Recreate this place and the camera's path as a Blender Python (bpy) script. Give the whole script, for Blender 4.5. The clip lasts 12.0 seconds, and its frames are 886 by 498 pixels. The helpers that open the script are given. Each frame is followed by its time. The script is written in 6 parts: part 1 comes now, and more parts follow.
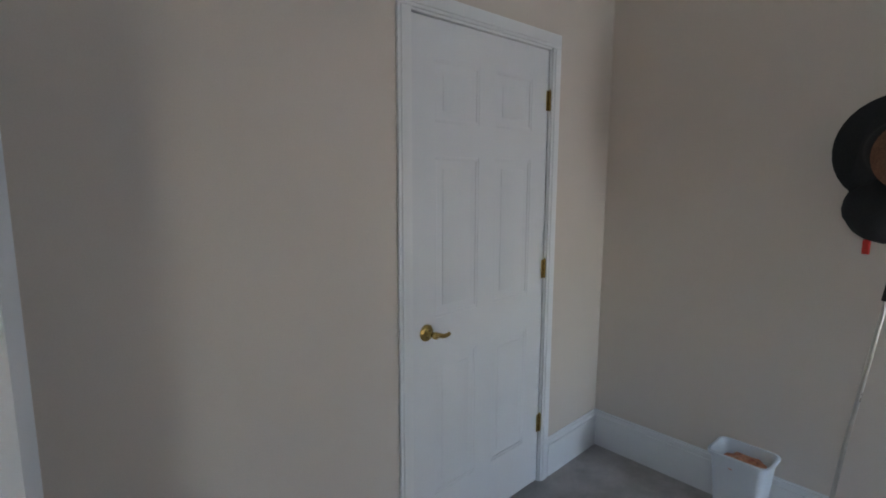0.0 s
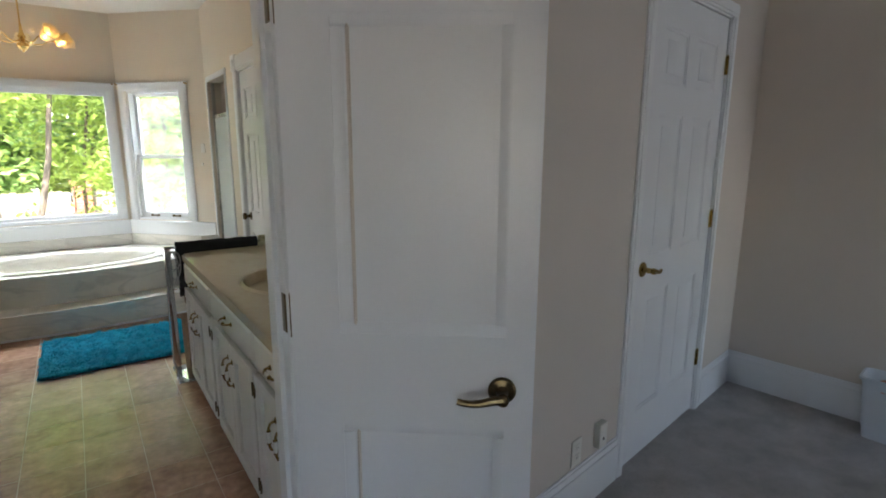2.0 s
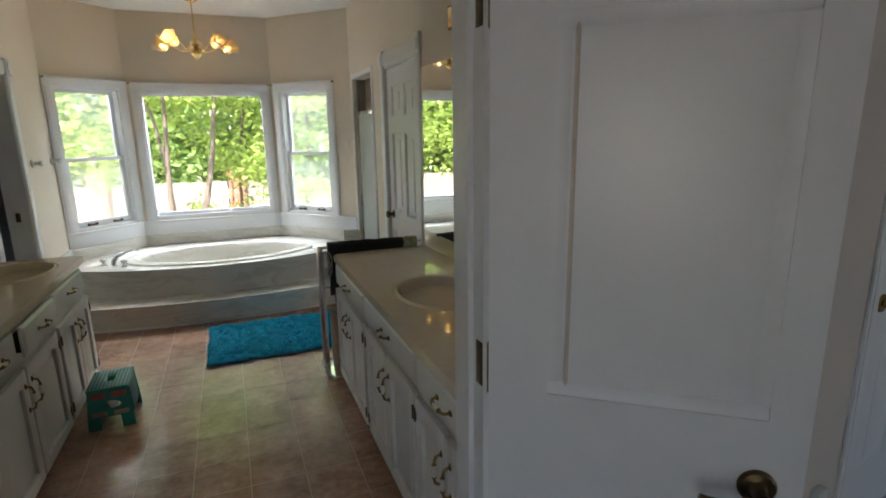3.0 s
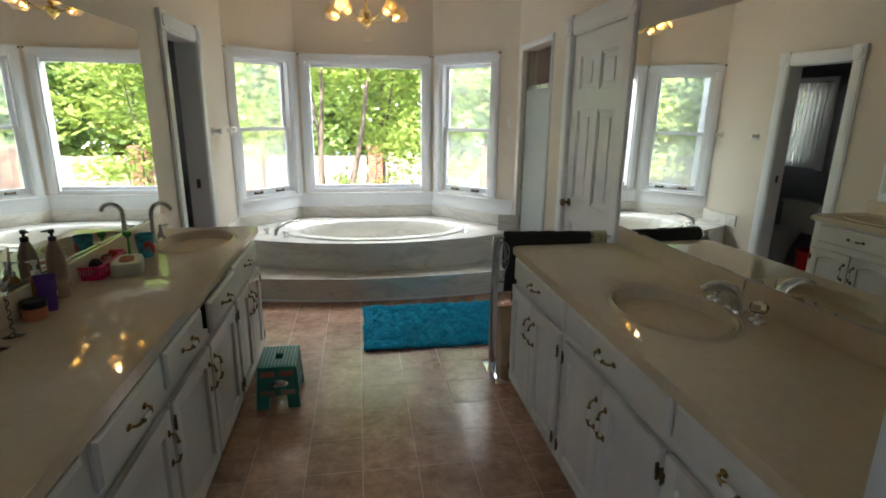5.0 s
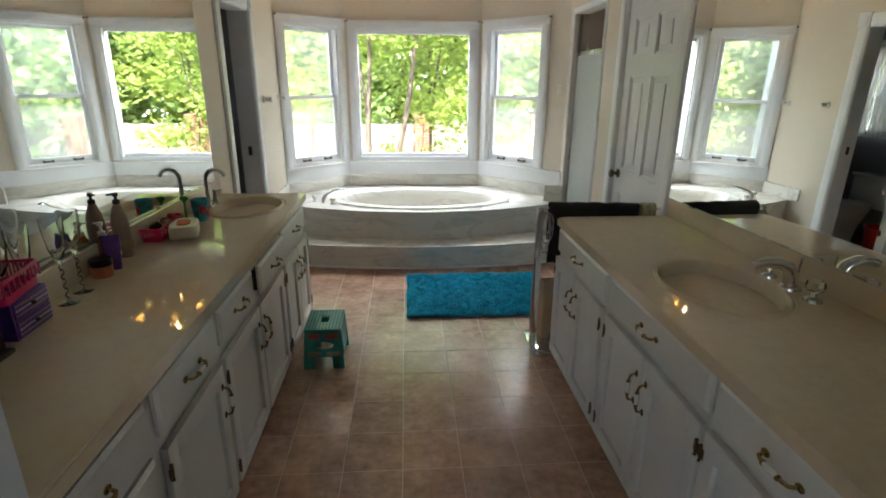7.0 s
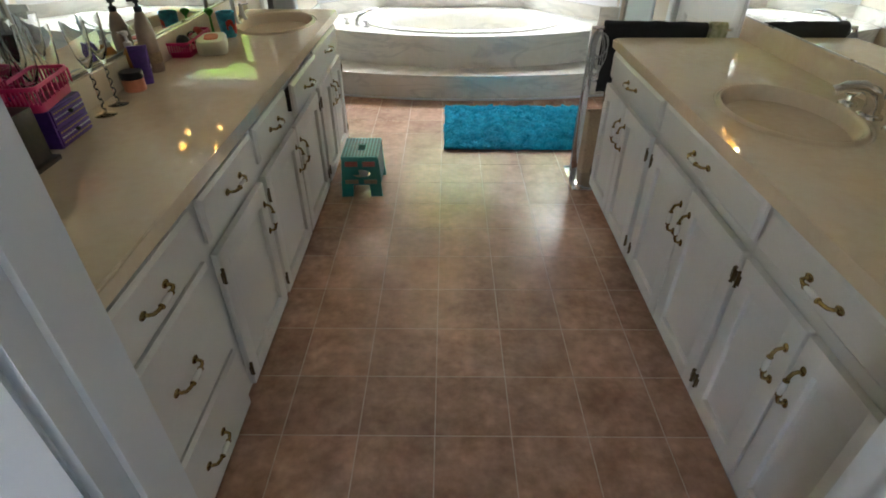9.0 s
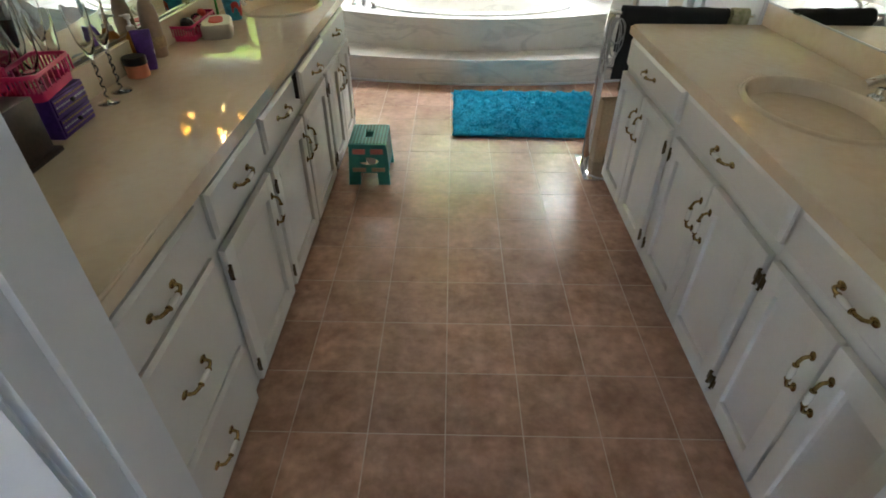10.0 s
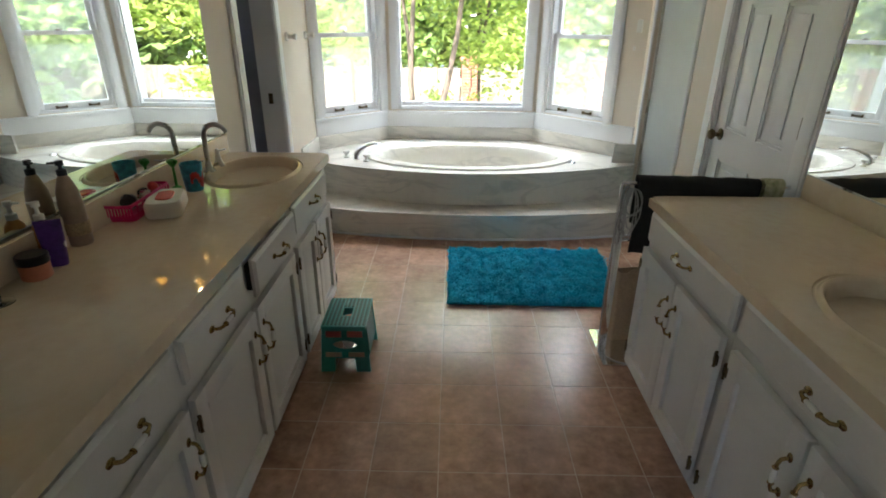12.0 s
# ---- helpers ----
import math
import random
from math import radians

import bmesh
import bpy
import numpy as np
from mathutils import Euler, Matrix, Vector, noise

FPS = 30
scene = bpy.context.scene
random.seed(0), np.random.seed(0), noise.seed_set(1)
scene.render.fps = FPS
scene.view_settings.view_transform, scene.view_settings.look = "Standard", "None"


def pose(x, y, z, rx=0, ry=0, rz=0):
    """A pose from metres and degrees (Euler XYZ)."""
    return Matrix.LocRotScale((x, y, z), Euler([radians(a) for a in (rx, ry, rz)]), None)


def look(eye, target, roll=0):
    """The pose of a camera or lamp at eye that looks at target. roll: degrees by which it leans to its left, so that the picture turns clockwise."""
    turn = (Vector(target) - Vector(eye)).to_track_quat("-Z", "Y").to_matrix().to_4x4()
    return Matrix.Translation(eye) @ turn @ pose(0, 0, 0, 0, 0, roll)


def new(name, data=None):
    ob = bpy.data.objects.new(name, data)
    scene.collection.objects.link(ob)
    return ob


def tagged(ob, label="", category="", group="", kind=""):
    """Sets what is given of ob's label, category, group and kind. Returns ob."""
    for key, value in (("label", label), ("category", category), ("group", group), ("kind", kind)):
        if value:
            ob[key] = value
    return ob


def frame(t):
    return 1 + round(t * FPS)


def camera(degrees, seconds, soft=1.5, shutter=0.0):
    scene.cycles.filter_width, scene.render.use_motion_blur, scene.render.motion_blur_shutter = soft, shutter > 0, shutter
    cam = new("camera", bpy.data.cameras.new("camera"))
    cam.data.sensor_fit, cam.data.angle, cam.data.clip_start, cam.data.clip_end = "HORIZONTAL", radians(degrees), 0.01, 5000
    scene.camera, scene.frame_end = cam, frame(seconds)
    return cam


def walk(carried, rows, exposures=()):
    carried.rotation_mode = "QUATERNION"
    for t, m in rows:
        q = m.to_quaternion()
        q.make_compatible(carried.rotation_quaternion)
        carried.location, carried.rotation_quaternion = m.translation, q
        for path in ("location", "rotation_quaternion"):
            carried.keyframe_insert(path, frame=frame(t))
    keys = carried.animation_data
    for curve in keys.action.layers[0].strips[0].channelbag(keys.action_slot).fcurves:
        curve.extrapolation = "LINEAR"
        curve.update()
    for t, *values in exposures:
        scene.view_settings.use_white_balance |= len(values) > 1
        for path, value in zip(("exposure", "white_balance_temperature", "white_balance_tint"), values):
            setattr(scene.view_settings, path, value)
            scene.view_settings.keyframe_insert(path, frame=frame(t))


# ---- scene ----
cam = camera(80.4, 12.0, soft=1.8)
PATH = [
    (0, (0.708, 0.174, 1.581), (1.822, 1.808, 1.287), 0.2),
    (0.5, (0.597, 0.142, 1.561), (1.713, 1.762, 1.201), 0.4),
    (0.8, (0.492, 0.125, 1.55), (1.62, 1.736, 1.185), 0.4),
    (1, (0.407, 0.123, 1.541), (1.54, 1.725, 1.154), 0.3),
    (1.5, (0.105, 0.253, 1.509), (1.27, 1.831, 1.118), -0.5),
    (2, (-0.243, 0.44, 1.504), (0.852, 2.067, 1.113), 0.2),
    (2.5, (-0.395, 0.547, 1.551), (0.521, 2.277, 1.139), -0.0),
    (3, (-0.316, 0.736, 1.579), (0.382, 2.558, 1.14), -0.9),
    (3.5, (-0.332, 0.903, 1.589), (0.192, 2.777, 1.126), -0.6),
    (5.3, (-0.605, 1.256, 1.546), (-0.366, 3.171, 1.021), 0.4),
    (5.5, (-0.587, 1.251, 1.553), (-0.371, 3.165, 1.013), 0.2),
    (6, (-0.573, 1.237, 1.555), (-0.394, 3.149, 0.996), 0.1),
    (6.5, (-0.573, 1.231, 1.556), (-0.43, 3.145, 0.994), 0.2),
    (8.5, (-0.596, 1.248, 1.477), (-0.617, 2.956, 0.435), 0.2),
    (9, (-0.583, 1.25, 1.465), (-0.621, 2.887, 0.316), -0.0),
    (9.5, (-0.593, 1.271, 1.464), (-0.638, 2.878, 0.275), 0.2),
    (10, (-0.616, 1.312, 1.474), (-0.663, 2.909, 0.27), 0.4),
    (10.5, (-0.639, 1.389, 1.481), (-0.69, 2.985, 0.277), 0.3),
    (11, (-0.606, 1.581, 1.493), (-0.668, 3.214, 0.341), 0.1),
    (11.5, (-0.58, 1.752, 1.504), (-0.628, 3.481, 0.5), 0.5),
    (12, (-0.592, 1.868, 1.497), (-0.651, 3.699, 0.694), 0.4),
]
BAY_LIGHT = 9.0
walk(cam, [(t, look(eye, target, roll)) for t, eye, target, roll in PATH],
     exposures=[(0, 3.62), (1.0, 3.6), (1.5, 3.5), (2.0, 3.28), (2.5, 3.02), (3.0, 2.78), (3.7, 2.7), (5.3, 2.9), (6.5, 2.95), (8.5, 3.7), (9.5, 3.96), (10.5, 3.92), (11.0, 3.74), (12.0, 3.1)])

# ---- world, sun, large lights ----
SUN_EL, SUN_AZ = radians(58), radians(200)
world = bpy.data.worlds.new("world")
scene.world = world
world.use_nodes = True
wn = world.node_tree.nodes
sky = wn.new("ShaderNodeTexSky")
sky.sky_type, sky.sun_disc = "NISHITA", False
sky.sun_elevation, sky.sun_rotation = SUN_EL, SUN_AZ
wn["Background"].inputs[1].default_value = 0.15
world.node_tree.links.new(sky.outputs[0], wn["Background"].inputs[0])
sun_data = bpy.data.lights.new("sun", "SUN")
sun_data.energy, sun_data.angle, sun_data.color = 4.0, radians(0.5), (1.0, 0.95, 0.88)
sun = new("sun", sun_data)
sd = Vector((math.sin(SUN_AZ) * math.cos(SUN_EL), math.cos(SUN_AZ) * math.cos(SUN_EL), math.sin(SUN_EL)))
sun.matrix_world = look(sd * 30, (0, 0, 0))


def area_lamp(name, eye, target, w, h, energy, color):
    d = bpy.data.lights.new(name, "AREA")
    d.shape, d.size, d.size_y, d.energy, d.color = "RECTANGLE", w, h, energy, color
    o = new(name, d)
    o.matrix_world = look(eye, target)
    return o


# skylight through the bedroom window behind the walker
area_lamp("bedroom_window_light", (3.23, -1.55, 0.95), (2.75, 1.9, 0.25), 0.55, 1.1, 1.15, (0.68, 0.85, 1.0))
area_lamp("bedroom_side_window_light", (-1.75, -1.52, 1.35), (0.3, 1.5, 1.25), 0.8, 1.0, 0.003, (0.82, 0.91, 1.0))
# added fill lamps outside above the bay windows, boosting the open sky over the yard
for nm, eye, target, w in (("bay_sky_fill_left", (-2.15, 7.35, 2.75), (-1.0, 6.0, 0.6), 0.8), ("bay_sky_fill_middle", (-0.6, 7.75, 2.85), (-0.5, 5.6, 0.4), 1.3), ("bay_sky_fill_right", (1.0, 7.35, 2.75), (-0.1, 6.0, 0.6), 0.8)):
    area_lamp(nm, eye, target, w, 0.7, BAY_LIGHT * w * (1.15 if nm != "bay_sky_fill_right" else 1.6), (0.86, 0.94, 1.0))

# ---- helpers of this scene ----
def box(bm, x0, x1, y0, y1, z0, z1, bevel=0.0, m=None):
    r = bmesh.ops.create_cube(bm, size=1)["verts"]
    mat = Matrix.LocRotScale(((x0 + x1) / 2, (y0 + y1) / 2, (z0 + z1) / 2), None, (abs(x1 - x0), abs(y1 - y0), abs(z1 - z0)))
    bmesh.ops.transform(bm, matrix=mat, verts=r)
    if bevel:
        es = list({e for v in r for e in v.link_edges})
        out = bmesh.ops.bevel(bm, geom=es, offset=bevel, segments=2, affect="EDGES", profile=0.6)
        r = list({v for f in out["faces"] for v in f.verts} | {v for v in r if v.is_valid})
    if m is not None:
        bmesh.ops.transform(bm, matrix=m, verts=r)
    return r


def boxed(*a, **k):
    bm = bmesh.new()
    box(bm, *a, **k)
    return bm


def lathe(bm, prof, seg=24, m=None, cap=True):
    """Turns a profile of (radius, height) about z."""
    rings = []
    for r, z in prof:
        rings.append([bm.verts.new((r * math.cos(2 * math.pi * i / seg), r * math.sin(2 * math.pi * i / seg), z)) for i in range(seg)])
    for a, b in zip(rings, rings[1:]):
        for i in range(seg):
            bm.faces.new((a[i], a[(i + 1) % seg], b[(i + 1) % seg], b[i]))
    if cap:
        for ring, flip in ((rings[0], True), (rings[-1], False)):
            try:
                bm.faces.new(ring[::-1] if flip else ring)
            except ValueError:
                pass
    vs = [v for r in rings for v in r]
    if m is not None:
        bmesh.ops.transform(bm, matrix=m, verts=vs)
    return vs


def tube(bm, pts, r, seg=10, r2=None):
    """A round bar along points, from radius r to r2."""
    pts = [Vector(p) for p in pts]
    r2 = r if r2 is None else r2
    n = len(pts)
    d0 = (pts[1] - pts[0]).normalized()
    up = Vector((0, 0, 1)) if abs(d0.z) < 0.9 else Vector((1, 0, 0))
    a = d0.cross(up).normalized()
    rings = []
    for i, p in enumerate(pts):
        d = (pts[min(i + 1, n - 1)] - pts[max(i - 1, 0)]).normalized()
        a = (a - d * a.dot(d)).normalized()
        b = d.cross(a)
        rr = r + (r2 - r) * i / (n - 1)
        rings.append([bm.verts.new(p + (a * math.cos(2 * math.pi * k / seg) + b * math.sin(2 * math.pi * k / seg)) * rr) for k in range(seg)])
    for p, q in zip(rings, rings[1:]):
        for k in range(seg):
            bm.faces.new((p[k], p[(k + 1) % seg], q[(k + 1) % seg], q[k]))
    bm.faces.new(rings[0][::-1])
    bm.faces.new(rings[-1])


def arc(c, r, a0, a1, n, ax, ay):
    """Points on an arc about c in the plane of ax and ay, degrees."""
    c, ax, ay = Vector(c), Vector(ax), Vector(ay)
    return [c + ax * r * math.cos(radians(a0 + (a1 - a0) * i / n)) + ay * r * math.sin(radians(a0 + (a1 - a0) * i / n)) for i in range(n + 1)]


def prism(bm, pts, z0, z1):
    """An upright block on a plan outline, counter-clockwise."""
    lo = [bm.verts.new((x, y, z0)) for x, y in pts]
    hi = [bm.verts.new((x, y, z1)) for x, y in pts]
    n = len(pts)
    for i in range(n):
        bm.faces.new((lo[i], lo[(i + 1) % n], hi[(i + 1) % n], hi[i]))
    bm.faces.new(lo[::-1])
    bm.faces.new(hi)
    return lo + hi


def mesh_of(name, bm, mat, smooth=None):
    me = bpy.data.meshes.new(name)
    bmesh.ops.recalc_face_normals(bm, faces=bm.faces)
    bm.normal_update()
    for f in bm.faces:
        f.smooth = bool(smooth)
        if smooth and any(f.calc_area() > 6 * g.calc_area() and 4 < math.degrees(f.normal.angle(g.normal, 0)) < smooth + 5 for e in f.edges for g in e.link_faces if g is not f):
            f.smooth = False
    bm.to_mesh(me)
    bm.free()
    for m in (mat if isinstance(mat, (list, tuple)) else [mat]):
        me.materials.append(m)
    if smooth:
        me.set_sharp_from_angle(angle=radians(smooth))
    return me


def part(name, bm, mat, parent=None, label="", smooth=35, m=None):
    ob = new(name, mesh_of(name, bm, mat, smooth))
    if m is not None:
        ob.matrix_basis = m
    if parent is not None:
        ob.parent = parent
    return tagged(ob, label)


def thing(name, m, label, category, group="", kind=""):
    ob = new(name)
    ob.empty_display_size = 0.1
    ob.matrix_basis = m
    return tagged(ob, label, category, group, kind)


def structure(name, bm, mat, label, category, smooth=30):
    return tagged(part(name, bm, mat, smooth=smooth), label, category, "", "structure")


# ---- materials ----
def material(name, color, rough=0.5, metal=0.0, var=0.08, scale=6.0, fine=60.0, bump=0.1, dist=0.002, second=None, mixscale=None, coat=0.0, emit=None, strength=0.0, spec=0.5, subs=0.0, objvar=0.0, trans=0.0):
    """A painted or natural surface: colour varied at two scales, fine relief and uneven gloss."""
    m = bpy.data.materials.new(name)
    m.use_nodes = True
    nt = m.node_tree
    n, l = nt.nodes, nt.links
    p = n["Principled BSDF"]
    tc = n.new("ShaderNodeTexCoord")
    n1 = n.new("ShaderNodeTexNoise")
    n1.inputs["Scale"].default_value, n1.inputs["Detail"].default_value, n1.inputs["Roughness"].default_value = scale, 6, 0.6
    n2 = n.new("ShaderNodeTexNoise")
    n2.inputs["Scale"].default_value, n2.inputs["Detail"].default_value = fine, 4
    l.new(tc.outputs["Object"], n1.inputs["Vector"])
    l.new(tc.outputs["Object"], n2.inputs["Vector"])
    c = Vector(color)
    lo, hi = c * (1 - var), Vector([min(1, v) for v in c * (1 + var)])
    if second:
        lo, hi = c, Vector(second)
    ramp = n.new("ShaderNodeValToRGB")
    ramp.color_ramp.elements[0].color, ramp.color_ramp.elements[1].color = (*lo, 1), (*hi, 1)
    ramp.color_ramp.elements[0].position, ramp.color_ramp.elements[1].position = 0.3, 0.7
    l.new(n1.outputs["Fac"], ramp.inputs["Fac"])
    mul = n.new("ShaderNodeMix")
    mul.data_type, mul.blend_type = "RGBA", "OVERLAY"
    mul.inputs["Factor"].default_value = min(1.0, var * 3)
    l.new(ramp.outputs["Color"], mul.inputs["A"])
    l.new(n2.outputs["Fac"], mul.inputs["B"])
    out = mul.outputs["Result"]
    if objvar:
        oi = n.new("ShaderNodeObjectInfo")
        hv = n.new("ShaderNodeHueSaturation")
        mr = n.new("ShaderNodeMapRange")
        mr.inputs["To Min"].default_value, mr.inputs["To Max"].default_value = 1 - objvar, 1 + objvar
        l.new(oi.outputs["Random"], mr.inputs["Value"])
        l.new(mr.outputs["Result"], hv.inputs["Value"])
        l.new(out, hv.inputs["Color"])
        out = hv.outputs["Color"]
    l.new(out, p.inputs["Base Color"])
    rr = n.new("ShaderNodeMapRange")
    rr.inputs["To Min"].default_value, rr.inputs["To Max"].default_value = max(0.02, rough * 0.8), min(1, rough * 1.2)
    l.new(n1.outputs["Fac"], rr.inputs["Value"])
    l.new(rr.outputs["Result"], p.inputs["Roughness"])
    p.inputs["Metallic"].default_value = metal
    p.inputs["Specular IOR Level"].default_value = spec
    p.inputs["Coat Weight"].default_value = coat
    p.inputs["Transmission Weight"].default_value = trans
    if subs:
        p.inputs["Subsurface Weight"].default_value = subs
        p.inputs["Subsurface Radius"].default_value = (0.02, 0.015, 0.01)
    if bump:
        b = n.new("ShaderNodeBump")
        b.inputs["Strength"].default_value, b.inputs["Distance"].default_value = bump, dist
        l.new(n2.outputs["Fac"], b.inputs["Height"])
        l.new(b.outputs["Normal"], p.inputs["Normal"])
    if emit:
        p.inputs["Emission Color"].default_value = (*emit, 1)
        p.inputs["Emission Strength"].default_value = strength
    return m


def glass_material(name, color=(1, 1, 1), rough=0.0, ior=1.45):
    m = bpy.data.materials.new(name)
    m.use_nodes = True
    p = m.node_tree.nodes["Principled BSDF"]
    p.inputs["Base Color"].default_value = (*color, 1)
    p.inputs["Roughness"].default_value = rough
    p.inputs["Transmission Weight"].default_value = 1.0
    p.inputs["IOR"].default_value = ior
    return m


def marble_material(name, base, vein, scale=2.2, rough=0.16):
    m = material(name, base, rough, var=0.05, scale=3, fine=30, bump=0.02)
    nt = m.node_tree
    n, l = nt.nodes, nt.links
    p = n["Principled BSDF"]
    old = p.inputs["Base Color"].links[0].from_socket
    tc = n.new("ShaderNodeTexCoord")
    mp = n.new("ShaderNodeMapping")
    mp.inputs["Scale"].default_value = (0.7, 1.0, 2.4)
    mp.inputs["Rotation"].default_value = (0.3, 0.5, 0.2)
    nz = n.new("ShaderNodeTexNoise")
    nz.inputs["Scale"].default_value, nz.inputs["Detail"].default_value, nz.inputs["Distortion"].default_value = scale, 8, 1.4
    l.new(tc.outputs["Object"], mp.inputs["Vector"])
    l.new(mp.outputs["Vector"], nz.inputs["Vector"])
    r = n.new("ShaderNodeValToRGB")
    e = r.color_ramp.elements
    e[0].position, e[0].color = 0.44, (0, 0, 0, 1)
    e[1].position, e[1].color = 0.56, (0, 0, 0, 1)
    mid = e.new(0.5)
    mid.color = (0.75, 0.75, 0.75, 1)
    l.new(nz.outputs["Fac"], r.inputs["Fac"])
    mx = n.new("ShaderNodeMix")
    mx.data_type = "RGBA"
    l.new(r.outputs["Color"], mx.inputs["Factor"])
    l.new(old, mx.inputs["A"])
    mx.inputs["B"].default_value = (*vein, 1)
    l.new(mx.outputs["Result"], p.inputs["Base Color"])
    return m


def tile_material(name):
    """Brown slate-look vinyl: blotches at two scales and a worn, dimpled gloss."""
    m = material(name, (0.28, 0.155, 0.102), 0.22, var=0.14, scale=8, fine=55, bump=0.55, dist=0.0022, second=(0.50, 0.305, 0.215), objvar=0.12)
    nt = m.node_tree
    n, l = nt.nodes, nt.links
    for node in n:
        if node.type == "TEX_NOISE" and node.inputs["Scale"].default_value > 50:
            node.inputs["Scale"].default_value = 28
            node.inputs["Detail"].default_value = 7
        if node.type == "TEX_COORD":
            tc = node
    oi = n.new("ShaderNodeObjectInfo")
    ad = n.new("ShaderNodeVectorMath")
    ad.operation = "MULTIPLY_ADD"
    ad.inputs[1].default_value = (1, 1, 1)
    sc = n.new("ShaderNodeVectorMath")
    sc.operation = "SCALE"
    sc.inputs["Scale"].default_value = 1.0
    l.new(oi.outputs["Location"], sc.inputs[0])
    l.new(tc.outputs["Object"], ad.inputs[0])
    l.new(sc.outputs[0], ad.inputs[2])
    for node in n:
        if node.type == "TEX_NOISE":
            l.new(ad.outputs[0], node.inputs["Vector"])
    return m


M_WALL = material("wall_paint_bedroom", (0.61, 0.545, 0.495), 0.75, var=0.03, scale=1.5, fine=240, bump=0.12, dist=0.001)
M_WALLB = material("wall_paint_bath", (0.68, 0.60, 0.50), 0.6, var=0.03, scale=1.2, fine=220, bump=0.12, dist=0.001)
M_WALLT = material("wall_paint_grey", (0.30, 0.31, 0.35), 0.7, var=0.04, scale=1.5, fine=200, bump=0.1)
M_CEIL = material("ceiling_paint", (0.78, 0.76, 0.72), 0.9, var=0.03, scale=2, fine=150, bump=0.25)
M_TRIM = material("white_gloss_paint", (0.76, 0.77, 0.79), 0.35, var=0.02, scale=3, fine=90, bump=0.04, dist=0.001)
M_CAB = material("cabinet_paint", (0.69, 0.665, 0.63), 0.35, var=0.03, scale=4, fine=120, bump=0.06, dist=0.001)
M_DOORB = material("door_paint", (0.74, 0.75, 0.78), 0.32, var=0.02, scale=3, fine=120, bump=0.05, dist=0.001)
M_CARPET = material("grey_carpet", (0.37, 0.35, 0.35), 0.95, var=0.2, scale=5, fine=420, bump=0.9, dist=0.01, second=(0.56, 0.53, 0.53), spec=0.1)
M_COUNTER = marble_material("cultured_marble", (0.69, 0.565, 0.405), (0.70, 0.58, 0.425), 1.5, 0.05)
M_TUB = marble_material("veined_marble", (0.74, 0.71, 0.65), (0.56, 0.54, 0.50), 2.4, 0.18)
M_TILE = tile_material("vinyl_tile")
M_GROUT = material("grout", (0.50, 0.38, 0.29), 0.6, var=0.12, scale=10, fine=90, bump=0.2)
M_MIRROR = bpy.data.materials.new("mirror_silver")
M_MIRROR.use_nodes = True
_p = M_MIRROR.node_tree.nodes["Principled BSDF"]
_p.inputs["Base Color"].default_value, _p.inputs["Metallic"].default_value, _p.inputs["Roughness"].default_value = (0.86, 0.89, 0.86, 1), 1.0, 0.0
M_GLASS = glass_material("window_glass")
M_CHROME = material("chrome", (0.75, 0.76, 0.78), 0.08, metal=1.0, var=0.02, bump=0.0)
M_NICKEL = material("brushed_nickel", (0.50, 0.48, 0.45), 0.28, metal=1.0, var=0.04, bump=0.02)
M_BRASS = material("antique_brass", (0.42, 0.29, 0.10), 0.25, metal=1.0, var=0.15, scale=40, bump=0.05)
M_BRONZE = material("dark_brass", (0.12, 0.085, 0.045), 0.32, metal=1.0, var=0.2, scale=50, bump=0.05)
M_PORC = material("white_ceramic", (0.80, 0.79, 0.76), 0.12, var=0.02, bump=0.0)
# near-black colour standing in for shade in the drawer gap and socket holes
M_GAP_SHADE = material("gap_shade", (0.02, 0.018, 0.016), 0.8, var=0.1)

# ---- the large structure ----
CEIL = 2.76
XL, XR = -1.83, 0.80            # bathroom side walls
YB = 6.88                       # middle wall of the bay
BL, BR = -1.29, 0.09            # its corners
YBL, YBR = YB - (BL - XL), YB - (XR - BR)
ANG = math.atan(0.183)          # the bedroom walls run a little off square
ANGR = math.atan(0.139)


def wall(name, p0, p1, thick, mat, label, openings=(), z1=CEIL, z0=0.0):
    """A wall with its face on the line p0-p1 and its body to the right of that way; openings are (u0, u1, z0, z1)."""
    p0, p1 = Vector((*p0, 0)), Vector((*p1, 0))
    ln = (p1 - p0).length
    a = math.atan2(p1.y - p0.y, p1.x - p0.x)
    bm = bmesh.new()
    us = sorted({0.0, ln, *[o[0] for o in openings], *[o[1] for o in openings]})
    for u0, u1 in zip(us, us[1:]):
        mid = (u0 + u1) / 2
        holes = sorted((o[2], o[3]) for o in openings if o[0] < mid < o[1])
        z = z0
        for h0, h1 in holes:
            if h0 > z + 1e-4:
                box(bm, u0, u1, -thick, 0, z, h0)
            z = h1
        if z < z1 - 1e-4:
            box(bm, u0, u1, -thick, 0, z, z1)
    bmesh.ops.remove_doubles(bm, verts=bm.verts, dist=1e-5)
    ob = structure(name, bm, mat, label, "wall")
    ob.matrix_basis = Matrix.Translation(p0) @ Matrix.Rotation(a, 4, "Z")
    return ob


T = 0.12
TD0, TD1 = 4.95, 5.54          # toilet doorway
